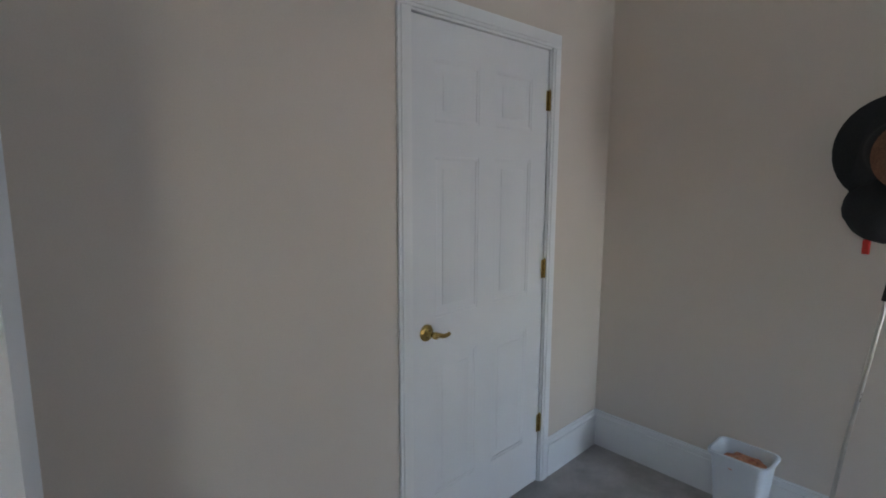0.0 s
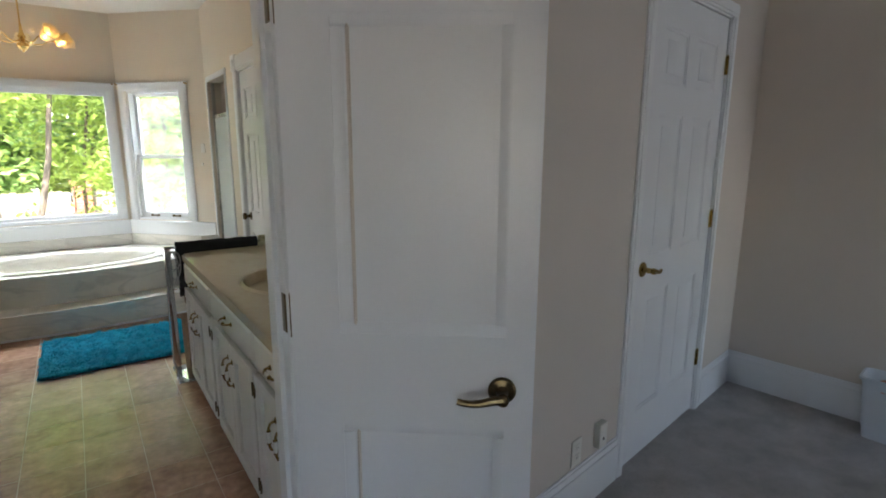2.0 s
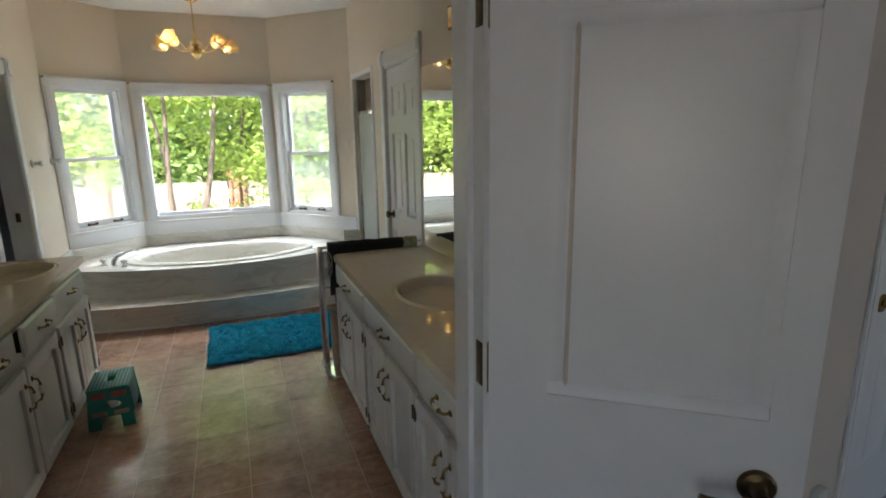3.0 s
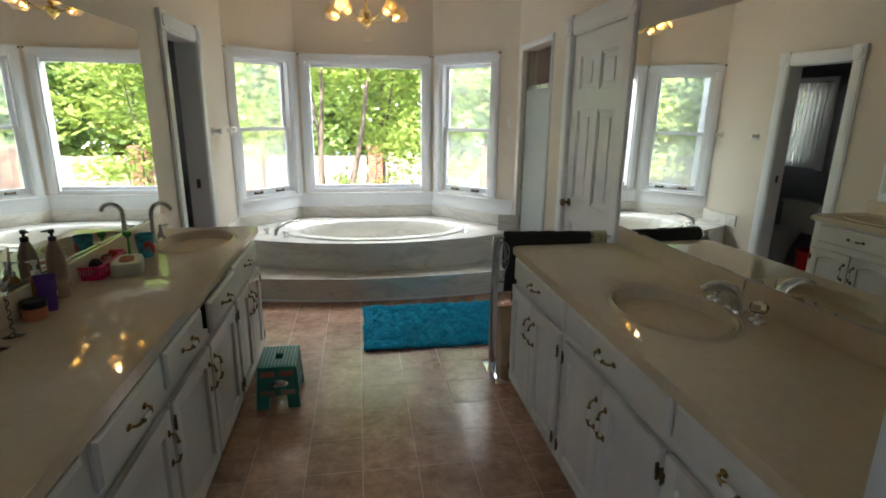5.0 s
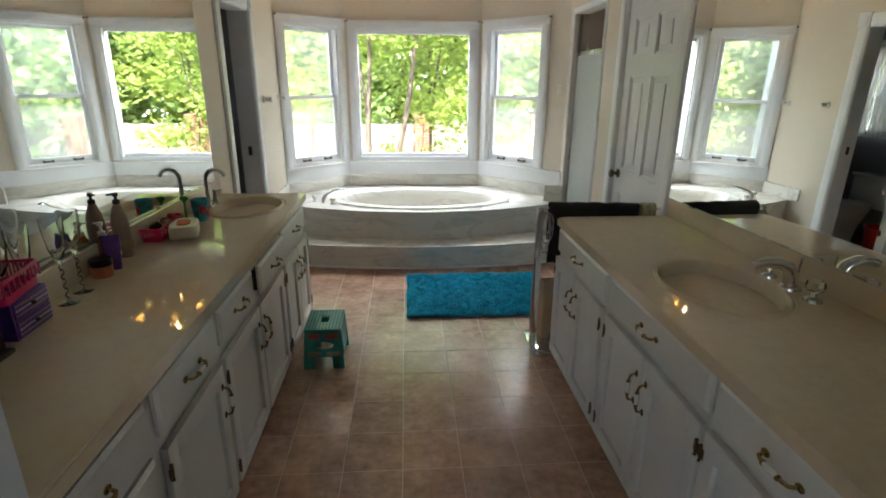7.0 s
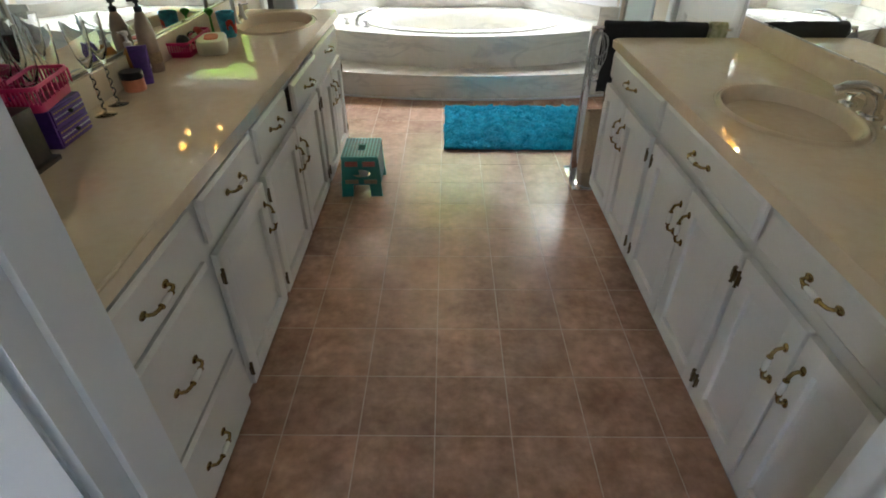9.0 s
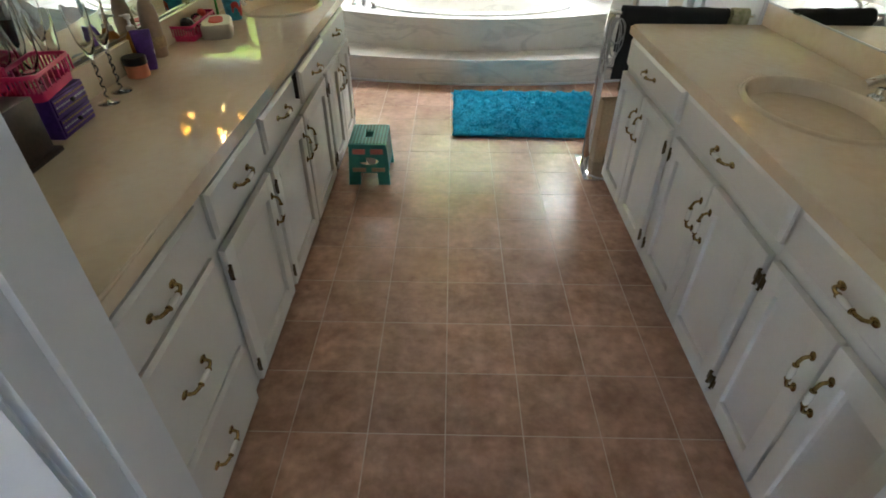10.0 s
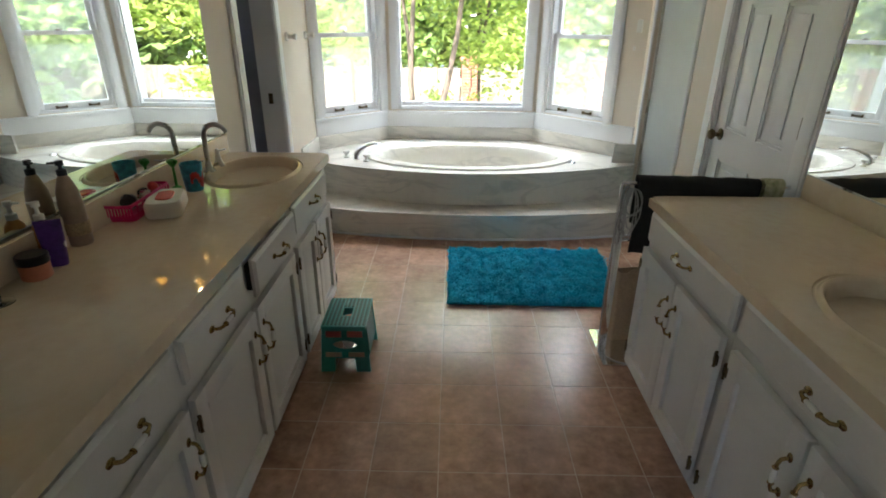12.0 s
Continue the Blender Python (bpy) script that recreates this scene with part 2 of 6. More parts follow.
# bathroom, walked round clockwise so that bodies lie outside
wall("wall_bath_left", (XL, 1.80), (XL, YBL), -T, M_WALLB, "cream painted bathroom wall with a doorway", [(TD0 - 0.02 - 1.80, TD1 + 0.02 - 1.80, 0, 2.04)])
wall("wall_bay_left", (XL, YBL), (BL, YB), -T, M_WALLB, "cream painted angled bay wall", [(0.075, 0.70, 0.72, 2.03)])
wall("wall_bay_middle", (BL, YB), (BR, YB), -T, M_WALLB, "cream painted bay wall above the tub", [(0.108, 1.293, 0.72, 2.03)])
wall("wall_bay_right", (BR, YB), (XR, YBR), -T, M_WALLB, "cream painted angled bay wall", [(0.10, 0.73, 0.72, 2.03)])
SH0, SH1 = 5.28, 6.04           # shower opening
MTURN = radians(2.9)            # the mirror wall runs a little off square
XN = XR + (3.96 - 1.80) * math.tan(MTURN)
wall("wall_mirror_right", (XR, 3.96), (XN, 1.80), -T, M_WALLB, "cream painted wall behind the vanity mirror")
wall("wall_bath_right", (XR, YBR), (XR, 3.96), -T, M_WALLB, "cream painted bathroom wall with shower and closet openings",
     [(YBR - SH1, YBR - SH0, 0, 2.08), (YBR - 4.85, YBR - 4.07, 0, 2.06)])
# between bathroom and bedroom: wide opening for a pair of doors
DX0, DX1, DY0, DY1 = -1.08, 0.12, 1.655, 1.80
wall("wall_between", (0.25, DY0), (-2.6, DY0), DY1 - DY0, M_WALL, "beige painted wall with a wide bathroom doorway",
     [(0.25 - DX1 - 0.02, 0.25 - DX0 + 0.02, 0, 2.08)])
# bedroom
C0 = Vector((0.25, 1.545))
ux = Vector((math.cos(ANG), math.sin(ANG)))
uy = Vector((-math.sin(ANGR), math.cos(ANGR)))
CLEN = 2.872                    # from the kink to the corner of the room
CORNER = C0 + ux * CLEN
CD0, CD1 = (1.685 - 0.25) / math.cos(ANG), (2.512 - 0.25) / math.cos(ANG)   # closet door leaf
wall("wall_closet", CORNER, C0, T, M_WALL, "beige painted bedroom wall with a closed door", [(CLEN - CD1 - 0.02, CLEN - CD0 + 0.02, 0, 2.15)])
SOUTH = CORNER - uy * 5.4
wall("wall_bedroom_right", SOUTH, CORNER, T, M_WALL, "beige painted bedroom wall")
wall("wall_bedroom_back", (-2.6, -1.6), (SOUTH.x + 0.2, -1.6), T, M_WALL, "beige painted bedroom wall with a window", [(0.4, 1.3, 0.8, 1.9), (5.55, 6.10, 0.4, 1.5)])
wall("wall_bedroom_left", (-2.6, DY0), (-2.6, -1.6), T, M_WALL, "beige painted bedroom wall")
# toilet room beyond the left doorway
wall("wall_toilet_far", (XL - T, 6.66), (-2.92, 6.66), T, M_WALLT, "dark grey painted toilet room wall")
wall("wall_toilet_window", (-2.92, 6.66), (-2.92, 3.9), T, M_WALLT, "dark grey painted wall with a curtained window", [(0.09, 0.62, 1.04, 1.92)])
wall("wall_toilet_near", (-2.92, 3.9), (XL - T, 3.9), T, M_WALLT, "dark grey painted toilet room wall")
wall("wall_toilet_lining", (XL - T - 0.005, 3.9), (XL - T - 0.005, 6.66), -0.012, M_WALLT, "dark grey painted toilet room wall", [(TD0 - 0.02 - 3.9, TD1 + 0.02 - 3.9, 0, 2.04)])
# shower stall and closet behind the right wall
M_STALL = material("pinkish_stall", (0.80, 0.68, 0.61), 0.25, var=0.03, scale=2, fine=90, bump=0.02)
wall("wall_shower_back", (1.75, YBR), (1.75, 4.95), -0.1, M_STALL, "pinkish cream shower wall")
wall("wall_shower_far", (XR + T, YBR - 0.15), (1.75, YBR - 0.15), -0.1, M_STALL, "pinkish cream shower wall")
wall("wall_shower_near", (1.75, 5.0), (XR + T, 5.0), -0.1, M_STALL, "pinkish cream shower wall")

bm = bmesh.new()
prism(bm, [(-4.2, -4.2), (4.6, -4.2), (4.6, 2.2), (1.9, 5.9), (0.3, 7.15), (-1.5, 7.15), (-2.1, 6.8), (-3.1, 6.8), (-3.1, 5.9), (-4.2, 2.2)], CEIL, CEIL + 0.2)
structure("ceiling", bm, M_CEIL, "flat off-white painted ceiling", "ceiling")
structure("floor_slab", boxed(-3.1, 4.4, -3.6, 7.0, -0.30, -0.012), M_GROUT, "concrete floor slab", "floor")
structure("carpet", boxed(-2.6, 4.2, -3.4, 1.70, -0.012, 0.004), M_CARPET, "grey short-pile bedroom carpet, slightly stained", "carpet")
bm = bmesh.new()
prism(bm, [(0.25, 1.70), (4.2, 1.70), (4.2, 2.6), (0.25, 2.3)], -0.012, 0.0035)
structure("carpet_edge", bm, M_CARPET, "grey short-pile bedroom carpet at the closet", "carpet")
structure("toilet_floor", boxed(-3.04, XL, 3.8, 6.74, -0.012, 0.0), M_TILE, "brown vinyl toilet room floor", "floor")
structure("shower_floor", boxed(XR, 1.8, 4.95, 6.2, -0.012, 0.02), M_PORC, "white shower tray", "floor")

# ---- floor tiles of the bathroom ----
S = 0.2475
TILE_TURN = Matrix.Translation((-0.645, 3.03, 0)) @ Matrix.Rotation(radians(0.9), 4, "Z")


def tile_mesh():
    bm = bmesh.new()
    g = 0.0015
    vs = box(bm, g, S - g, g, S - g, -0.012, 0.0)
    top = [e for e in bm.edges if all(v.co.z > -0.001 for v in e.verts)]
    bmesh.ops.bevel(bm, geom=top, offset=0.0010, segments=1, affect="EDGES")
    return mesh_of("floor_tile", bm, M_TILE, 30)


# ---- doors ----
def panel_leaf(bm, w, h, t, panels, deep=0.0135, slope=0.0):
    """A door leaf, hinge side at x 0, with sunk moulded panels (x0, x1, z0, z1) on both faces."""
    xs = sorted({0, w, *[p[0] for p in panels], *[p[1] for p in panels]})
    zs = sorted({0, h, *[p[2] for p in panels], *[p[3] for p in panels]})
    for x0, x1 in zip(xs, xs[1:]):
        for z0, z1 in zip(zs, zs[1:]):
            inside = any(p[0] <= x0 and x1 <= p[1] and p[2] <= z0 and z1 <= p[3] for p in panels)
            d = deep if inside else 0
            box(bm, x0, x1, -t / 2 + d, t / 2 - d, z0, z1)
    bmesh.ops.remove_doubles(bm, verts=bm.verts, dist=1e-5)
    for x0, x1, z0, z1 in panels:
        for s in (-1, 1):
            f = s * (t / 2)
            if slope:
                for a, b, c, d in ((x0, x1, z0, z0 + slope), (x0, x1, z1 - slope, z1), (x0, x0 + slope, z0 + slope, z1 - slope), (x1 - slope, x1, z0 + slope, z1 - slope)):
                    vs = box(bm, a, b, f - s * deep, f - s * 0.25 * deep, c, d)
                    for v in vs:
                        if abs(v.co.y) > t / 2 - 0.6 * deep:
                            v.co.x = min(max(v.co.x, x0), x0 + 0.35 * slope) if b <= x0 + slope else max(v.co.x, x1 - 0.35 * slope) if a >= x1 - slope else v.co.x
                            v.co.z = min(v.co.z, z0 + 0.35 * slope) if d <= z0 + slope else max(v.co.z, z1 - 0.35 * slope) if c >= z1 - slope else v.co.z
                continue
            # moulding: a sloped frame inside each panel and a raised field
            for a, b, c, d in ((x0, x1, z0, z0 + 0.014), (x0, x1, z1 - 0.014, z1), (x0, x0 + 0.014, z0 + 0.014, z1 - 0.014), (x1 - 0.014, x1, z0 + 0.014, z1 - 0.014)):
                box(bm, a, b, f - s * deep, f - s * 0.35 * deep, c, d, 0.28 * deep)
            box(bm, x0 + 0.045, x1 - 0.045, f - s * deep, f - s * 0.5 * deep, z0 + 0.045, z1 - 0.045, 0.35 * deep)


def lever_handle(parent, x, z, t, side, way, mat, reach=1.0):
    """Rosette and lever on the face at side (+1 or -1 in y); the lever points along way in x."""
    m = Matrix.Translation((x, side * t / 2, z)) @ Matrix.Rotation(-side * math.pi / 2, 4, "X")
    bm = bmesh.new()
    lathe(bm, [(0.0335, 0), (0.0335, 0.004), (0.029, 0.009), (0.016, 0.012), (0.012, 0.018), (0.012, 0.045), (0.015, 0.050), (0.013, 0.060), (0.0, 0.062)], 24, m)
    rosette = part("rosette", bm, mat, parent, "brass lever handle rosette")
    bm = bmesh.new()
    y = side * (t / 2 + 0.052)
    pts = [(x + way * u * reach, y + side * 0.004 * math.sin(u * 25), z - 0.010 * math.sin(max(0, u - 0.02) * 30) * (u > 0.02)) for u in (0, 0.015, 0.03, 0.05, 0.07, 0.09, 0.105)]
    tube(bm, pts, 0.0115, 10, 0.0075)
    part("lever", bm, mat, parent, "curved brass lever")
    return rosette


def hinge_parts(parent, x, y, zs, mat, h=0.09, flip=1):
    for z in zs:
        bm = bmesh.new()
        tube(bm, [(x, y, z - h / 2), (x, y, z + h / 2)], 0.007, 10)
        tube(bm, [(x, y, z + h / 2), (x, y, z + h / 2 + 0.008)], 0.0045, 8, 0.002)
        box(bm, x - 0.022, x + 0.022, y, y + flip * 0.003, z - h / 2, z + h / 2)
        part("hinge", bm, mat, parent, "brass hinge")


def casing(name, m, x0, x1, z1, w, t, mat, label, parent=None, base=0.0, rosettes=False, inward=-1):
    """Door casing round an opening on a wall face at local y 0; it stands out towards inward * y."""
    ob = thing(name, m, label, "door frame", kind="structure") if parent is None else parent
    i = inward
    for a, b in ((x0 - w, x0), (x1, x1 + w)):
        bm = bmesh.new()
        box(bm, a, b, 0.0, i * t * 0.7, base, z1, 0.003)
        box(bm, a + 0.012, b - 0.012, i * t * 0.6, i * t, base, z1 - 0.004, 0.003)
        part("casing_side", bm, mat, ob)
    bm = bmesh.new()
    over = 0.0 if rosettes else w
    box(bm, x0 - over, x1 + over, 0.0, i * t * 0.72, z1, z1 + w, 0.003)
    box(bm, x0 - over + 0.008, x1 + over - 0.008, i * t * 0.6, i * t * 1.02, z1 + 0.012, z1 + w - 0.012, 0.003)
    part("casing_head", bm, mat, ob)
    if rosettes:
        for a, b in ((x0 - w, x0), (x1, x1 + w)):
            bm = bmesh.new()
            box(bm, a - 0.006, b + 0.006, 0, i * t * 1.3, z1 - 0.004, z1 + w + 0.012, 0.003)
            lathe(bm, [(0.036, 0), (0.036, 0.006), (0.026, 0.004), (0.014, 0.009), (0, 0.009)], 20,
                  Matrix.Translation(((a + b) / 2, i * t * 1.3, z1 + w / 2)) @ Matrix.Rotation(-i * math.pi / 2, 4, "X"))
            part("corner_block", bm, mat, ob)
    return ob


def jamb_boxes(bm, x0, x1, y0, y1, z1, t=0.02):
    box(bm, x0 - t, x0, y0, y1, 0, z1)
    box(bm, x1, x1 + t, y0, y1, 0, z1)
    box(bm, x0 - t, x1 + t, y0, y1, z1, z1 + t)


# pair of doors to the bathroom, both open into the bedroom
LEAF_W, LEAF_H = 0.580, 2.045
LEAF_PANELS = [(0.118, 0.512, 0.22, 0.815), (0.118, 0.512, 1.05, 1.765)]


def bath_leaf(name, hx, hy, turn, mirror, label):
    ob = thing(name, Matrix.Translation((hx, hy, 0.012)) @ Matrix.Rotation(radians(turn), 4, "Z"), label, "door", "pair of bathroom doors")
    s = -1 if mirror else 1
    bm = bmesh.new()
    panel_leaf(bm, LEAF_W, LEAF_H, 0.036, LEAF_PANELS, 0.012, 0.026)
    if mirror:
        bmesh.ops.scale(bm, vec=(-1, 1, 1), verts=bm.verts)
    part("leaf", bm, M_DOORB, ob)
    lever_handle(ob, s * 0.505, 0.918, 0.036, -1, -s, M_BRONZE)
    lever_handle(ob, s * 0.505, 0.918, 0.036, 1, -s, M_BRONZE)
    hinge_parts(ob, 0, 0.024, (0.30, 1.09, 1.80), M_BRONZE)
    for z in (0.30, 1.09, 1.80):
        bm = bmesh.new()
        box(bm, -s * 0.004, 0, -0.017, 0.016, z - 0.055, z + 0.055, 0.0015)
        part("hinge_plate", bm, M_BRONZE, ob, "dark brass hinge plate")
    return ob


bath_leaf("bathroom_door", 0.135, 1.648, -38, False, "white two-panel bathroom door, wide open, dark brass lever")
bath_leaf("bathroom_door", -1.10, 1.648, 40, True, "white two-panel bathroom door, wide open into the bedroom")
jam = thing("door_jamb_bathroom", Matrix.Identity(4), "white painted jamb of the bathroom doorway", "door frame", kind="structure")
for nm, a, c, y0, y1, z0, z1 in (("jamb_side", DX0 - 0.02, DX0, DY0 - 0.004, DY1 + 0.004, 0, 2.07), ("jamb_side", DX1, DX1 + 0.02, DY0 - 0.004, DY1 + 0.004, 0, 2.07), ("jamb_head", DX0 - 0.02, DX1 + 0.02, DY0 - 0.004, DY1 + 0.004, 2.07, 2.09),
                                 ("door_stop", DX0, DX0 + 0.012, DY0 + 0.045, DY0 + 0.08, 0, 2.07), ("door_stop", DX1 - 0.012, DX1, DY0 + 0.045, DY0 + 0.08, 0, 2.07)):
    part(nm, boxed(a, c, y0, y1, z0, z1), M_TRIM, jam, smooth=None)
for z in (0.312, 1.102, 1.812):
    part("hinge_leaf", boxed(DX1 - 0.003, DX1, DY0 - 0.002, DY0 + 0.026, z - 0.048, z + 0.048, bevel=0.001), M_BRONZE, jam, "dark brass hinge leaf")
casing("door_casing_bathroom", Matrix.Translation((0, DY0, 0)), DX0 - 0.02, DX1 + 0.02, 2.09, 0.075, 0.018, M_TRIM, "white painted casing round the bathroom doorway")
casing("door_casing_inside", Matrix.Translation((0, DY1, 0)), DX0 - 0.02, DX1 + 0.02, 2.09, 0.05, 0.014, M_TRIM, "white painted casing inside the bathroom doorway", inward=1)


def six_panels(w, h):
    s, mid = 0.115 * w / 0.8, 0.10 * w / 0.8
    xs = [(s, w / 2 - mid / 2), (w / 2 + mid / 2, w - s)]
    k = h / 2.03
    zs = [(0.24 * k, 0.80 * k), (0.96 * k, 1.56 * k), (1.68 * k, 1.90 * k)]
    return [(a, b, c, d) for a, b in xs for c, d in zs]


# closet door in the bedroom wall, closed
WM = Matrix.Translation((C0.x, C0.y, 0)) @ Matrix.Rotation(ANG, 4, "Z")
cw = CD1 - CD0
ob = thing("closet_door", WM @ Matrix.Translation((CD1, 0.024, 0.012)) @ Matrix.Rotation(math.pi, 4, "Z"), "closed white six-panel door with brass lever and hinges", "door")
bm = bmesh.new()
panel_leaf(bm, cw - 0.006, 2.112, 0.036, six_panels(cw, 2.112), 0.005)
part("leaf", bm, M_DOORB, ob)
lever_handle(ob, cw - 0.075, 0.95, 0.036, 1, -1, M_BRASS, 0.7)
hinge_parts(ob, -0.004, 0.026, (0.315, 1.105, 1.89), M_BRASS, flip=-1)
bm = bmesh.new()
jamb_boxes(bm, CD0, CD1 + 0.006, 0.0, T, 2.13)
jc = structure("door_jamb_closet", bm, M_TRIM, "white painted closet door jamb", "door frame")
jc.matrix_basis = WM
structure("closet_back", boxed(1.2, 3.1, 2.45, 2.5, 0, 2.5), M_WALL, "plain wall behind the closed closet door", "wall")
casing("door_casing_closet", WM, CD0 - 0.008, CD1 + 0.012, 2.138, 0.062, 0.018, M_TRIM, "white painted casing round the closet door")


def baseboard(name, m, x0, x1, h, t, inward=-1, label="tall white painted baseboard"):
    bm = bmesh.new()
    box(bm, x0, x1, 0, inward * t, 0, h * 0.82, 0.002)
    box(bm, x0, x1, 0, inward * t * 0.72, h * 0.82, h * 0.95, 0.002)
    box(bm, x0, x1, 0, inward * t * 0.4, h * 0.95, h, 0.0015)
    ob = structure(name, bm, M_TRIM, label, "baseboard")
    ob.matrix_basis = m
    return ob


baseboard("baseboard_closet_left", WM, 0.02, CD0 - 0.072, 0.215, 0.016)
baseboard("baseboard_closet_right", WM, CD1 + 0.076, CLEN - 0.018, 0.215, 0.016)
RM = Matrix.Translation((CORNER.x, CORNER.y, 0)) @ Matrix.Rotation(ANGR - math.pi / 2, 4, "Z")
baseboard("baseboard_bedroom_right", RM, 0, 5.3, 0.215, 0.016)
baseboard("baseboard_between", Matrix.Translation((0, DY0, 0)), -2.58, DX0 - 0.10, 0.215, 0.016)

# door to the closet beside the shower
ob = thing("linen_door", Matrix.Translation((XR + 0.03, 4.085, 0.012)) @ Matrix.Rotation(math.pi / 2, 4, "Z"), "closed white six-panel closet door with dark knob, reflecting window light", "door")
bm = bmesh.new()
panel_leaf(bm, 0.755, 2.03, 0.036, six_panels(0.755, 2.03), 0.013)
part("leaf", bm, M_TRIM, ob)
hinge_parts(ob, -0.004, 0.024, (0.28, 1.08, 1.92), M_BRONZE, flip=-1)
bm = bmesh.new()
lathe(bm, [(0.031, 0), (0.031, 0.005), (0.014, 0.010), (0.011, 0.030), (0.024, 0.038), (0.029, 0.050), (0.022, 0.062), (0, 0.066)], 24, Matrix.Translation((0.68, 0.018, 0.925)) @ Matrix.Rotation(-math.pi / 2, 4, "X"))
part("knob", bm, M_BRONZE, ob, "dark bronze door knob")
bm = bmesh.new()
jamb_boxes(bm, 4.075, 4.845, -T, 0, 2.05)
jb = structure("door_jamb_linen", bm, M_TRIM, "white painted jamb of the closet door", "door frame")
jb.matrix_basis = Matrix.Translation((XR, 0, 0)) @ Matrix.Rotation(math.pi / 2, 4, "Z")
casing("door_casing_linen", Matrix.Translation((XR, 0, 0)) @ Matrix.Rotation(math.pi / 2, 4, "Z"), 4.07, 4.85, 2.06, 0.105, 0.018, M_TRIM, "white painted casing round the closet door", inward=1, rosettes=True)

# shower front: brass-edged frame with a frosted pane
M_FROST = material("frosted_glass", (0.76, 0.80, 0.77), 0.4, var=0.03, scale=4, fine=150, bump=0.1, trans=0.7)
ob = thing("shower_door", Matrix.Translation((XR + 0.04, 0, 0)), "framed shower door with frosted glass pane", "shower door")
for a, b, c, d in ((SH0, SH0 + 0.03, 0.02, 2.07), (SH1 - 0.03, SH1, 0.02, 2.07), (SH0, SH1, 1.74, 1.775), (SH0, SH1, 0.02, 0.06)):
    part("frame_bar", boxed(-0.015, 0.015, a, b, c, d, bevel=0.003), M_NICKEL, ob)
part("pane", boxed(-0.003, 0.003, SH0 + 0.03, SH1 - 0.03, 0.06, 1.74), M_FROST, ob, "frosted glass pane")
casing("shower_casing", Matrix.Translation((XR, 0, 0)) @ Matrix.Rotation(math.pi / 2, 4, "Z"), SH0, SH1, 2.08, 0.045, 0.012, M_TRIM, "white trim round the shower opening", inward=1)

# doorway to the toilet room
LM = Matrix.Translation((XL, 0, 0)) @ Matrix.Rotation(math.pi / 2, 4, "Z")
bm = bmesh.new()
jamb_boxes(bm, TD0, TD1, -0.004, T + 0.02, 2.02)
jb = structure("door_jamb_toilet", bm, M_TRIM, "white painted toilet doorway jamb", "door frame")
jb.matrix_basis = LM
part("strike_plate", boxed(XL - 0.085, XL - 0.055, TD1 - 0.004, TD1 - 0.0005, 0.955, 1.025, bevel=0.001), M_BRONZE, jb, "dark brass strike plate").matrix_parent_inverse = LM.inverted()
casing("door_casing_toilet", LM, TD0 - 0.005, TD1 + 0.005, 2.025, 0.10, 0.02, M_TRIM, "white painted casing with corner blocks", rosettes=True)

# ---- windows of the bay ----


def dusty(name, least, most):
    """Old glass under an uneven film of dust that scatters daylight."""
    m = glass_material(name, (0.97, 0.98, 0.97), 0.05)
    nt = m.node_tree
    film_ = nt.nodes.new("ShaderNodeBsdfTranslucent")
    film_.inputs["Color"].default_value = (0.86, 0.90, 0.86, 1)
    dust = nt.nodes.new("ShaderNodeTexNoise")
    dust.inputs["Scale"].default_value, dust.inputs["Detail"].default_value = 3.0, 5
    dmap = nt.nodes.new("ShaderNodeMapRange")
    dmap.inputs["From Min"].default_value, dmap.inputs["From Max"].default_value = 0.3, 0.7
    dmap.inputs["To Min"].default_value, dmap.inputs["To Max"].default_value = least, most
    mix_ = nt.nodes.new("ShaderNodeMixShader")
    nt.links.new(dust.outputs["Fac"], dmap.inputs["Value"])
    nt.links.new(dmap.outputs["Result"], mix_.inputs[0])
    nt.links.new(nt.nodes["Principled BSDF"].outputs[0], mix_.inputs[1])
    nt.links.new(film_.outputs[0], mix_.inputs[2])
    nt.links.new(mix_.outputs[0], nt.nodes["Material Output"].inputs["Surface"])
    return m


M_HAZY = dusty("hazy_glass", 0.03, 0.085)
# dust film of the lower panes is thickened to imitate white window glare
M_DUSTY_GLARE = dusty("dusty_glare_glass", 0.09, 0.20)


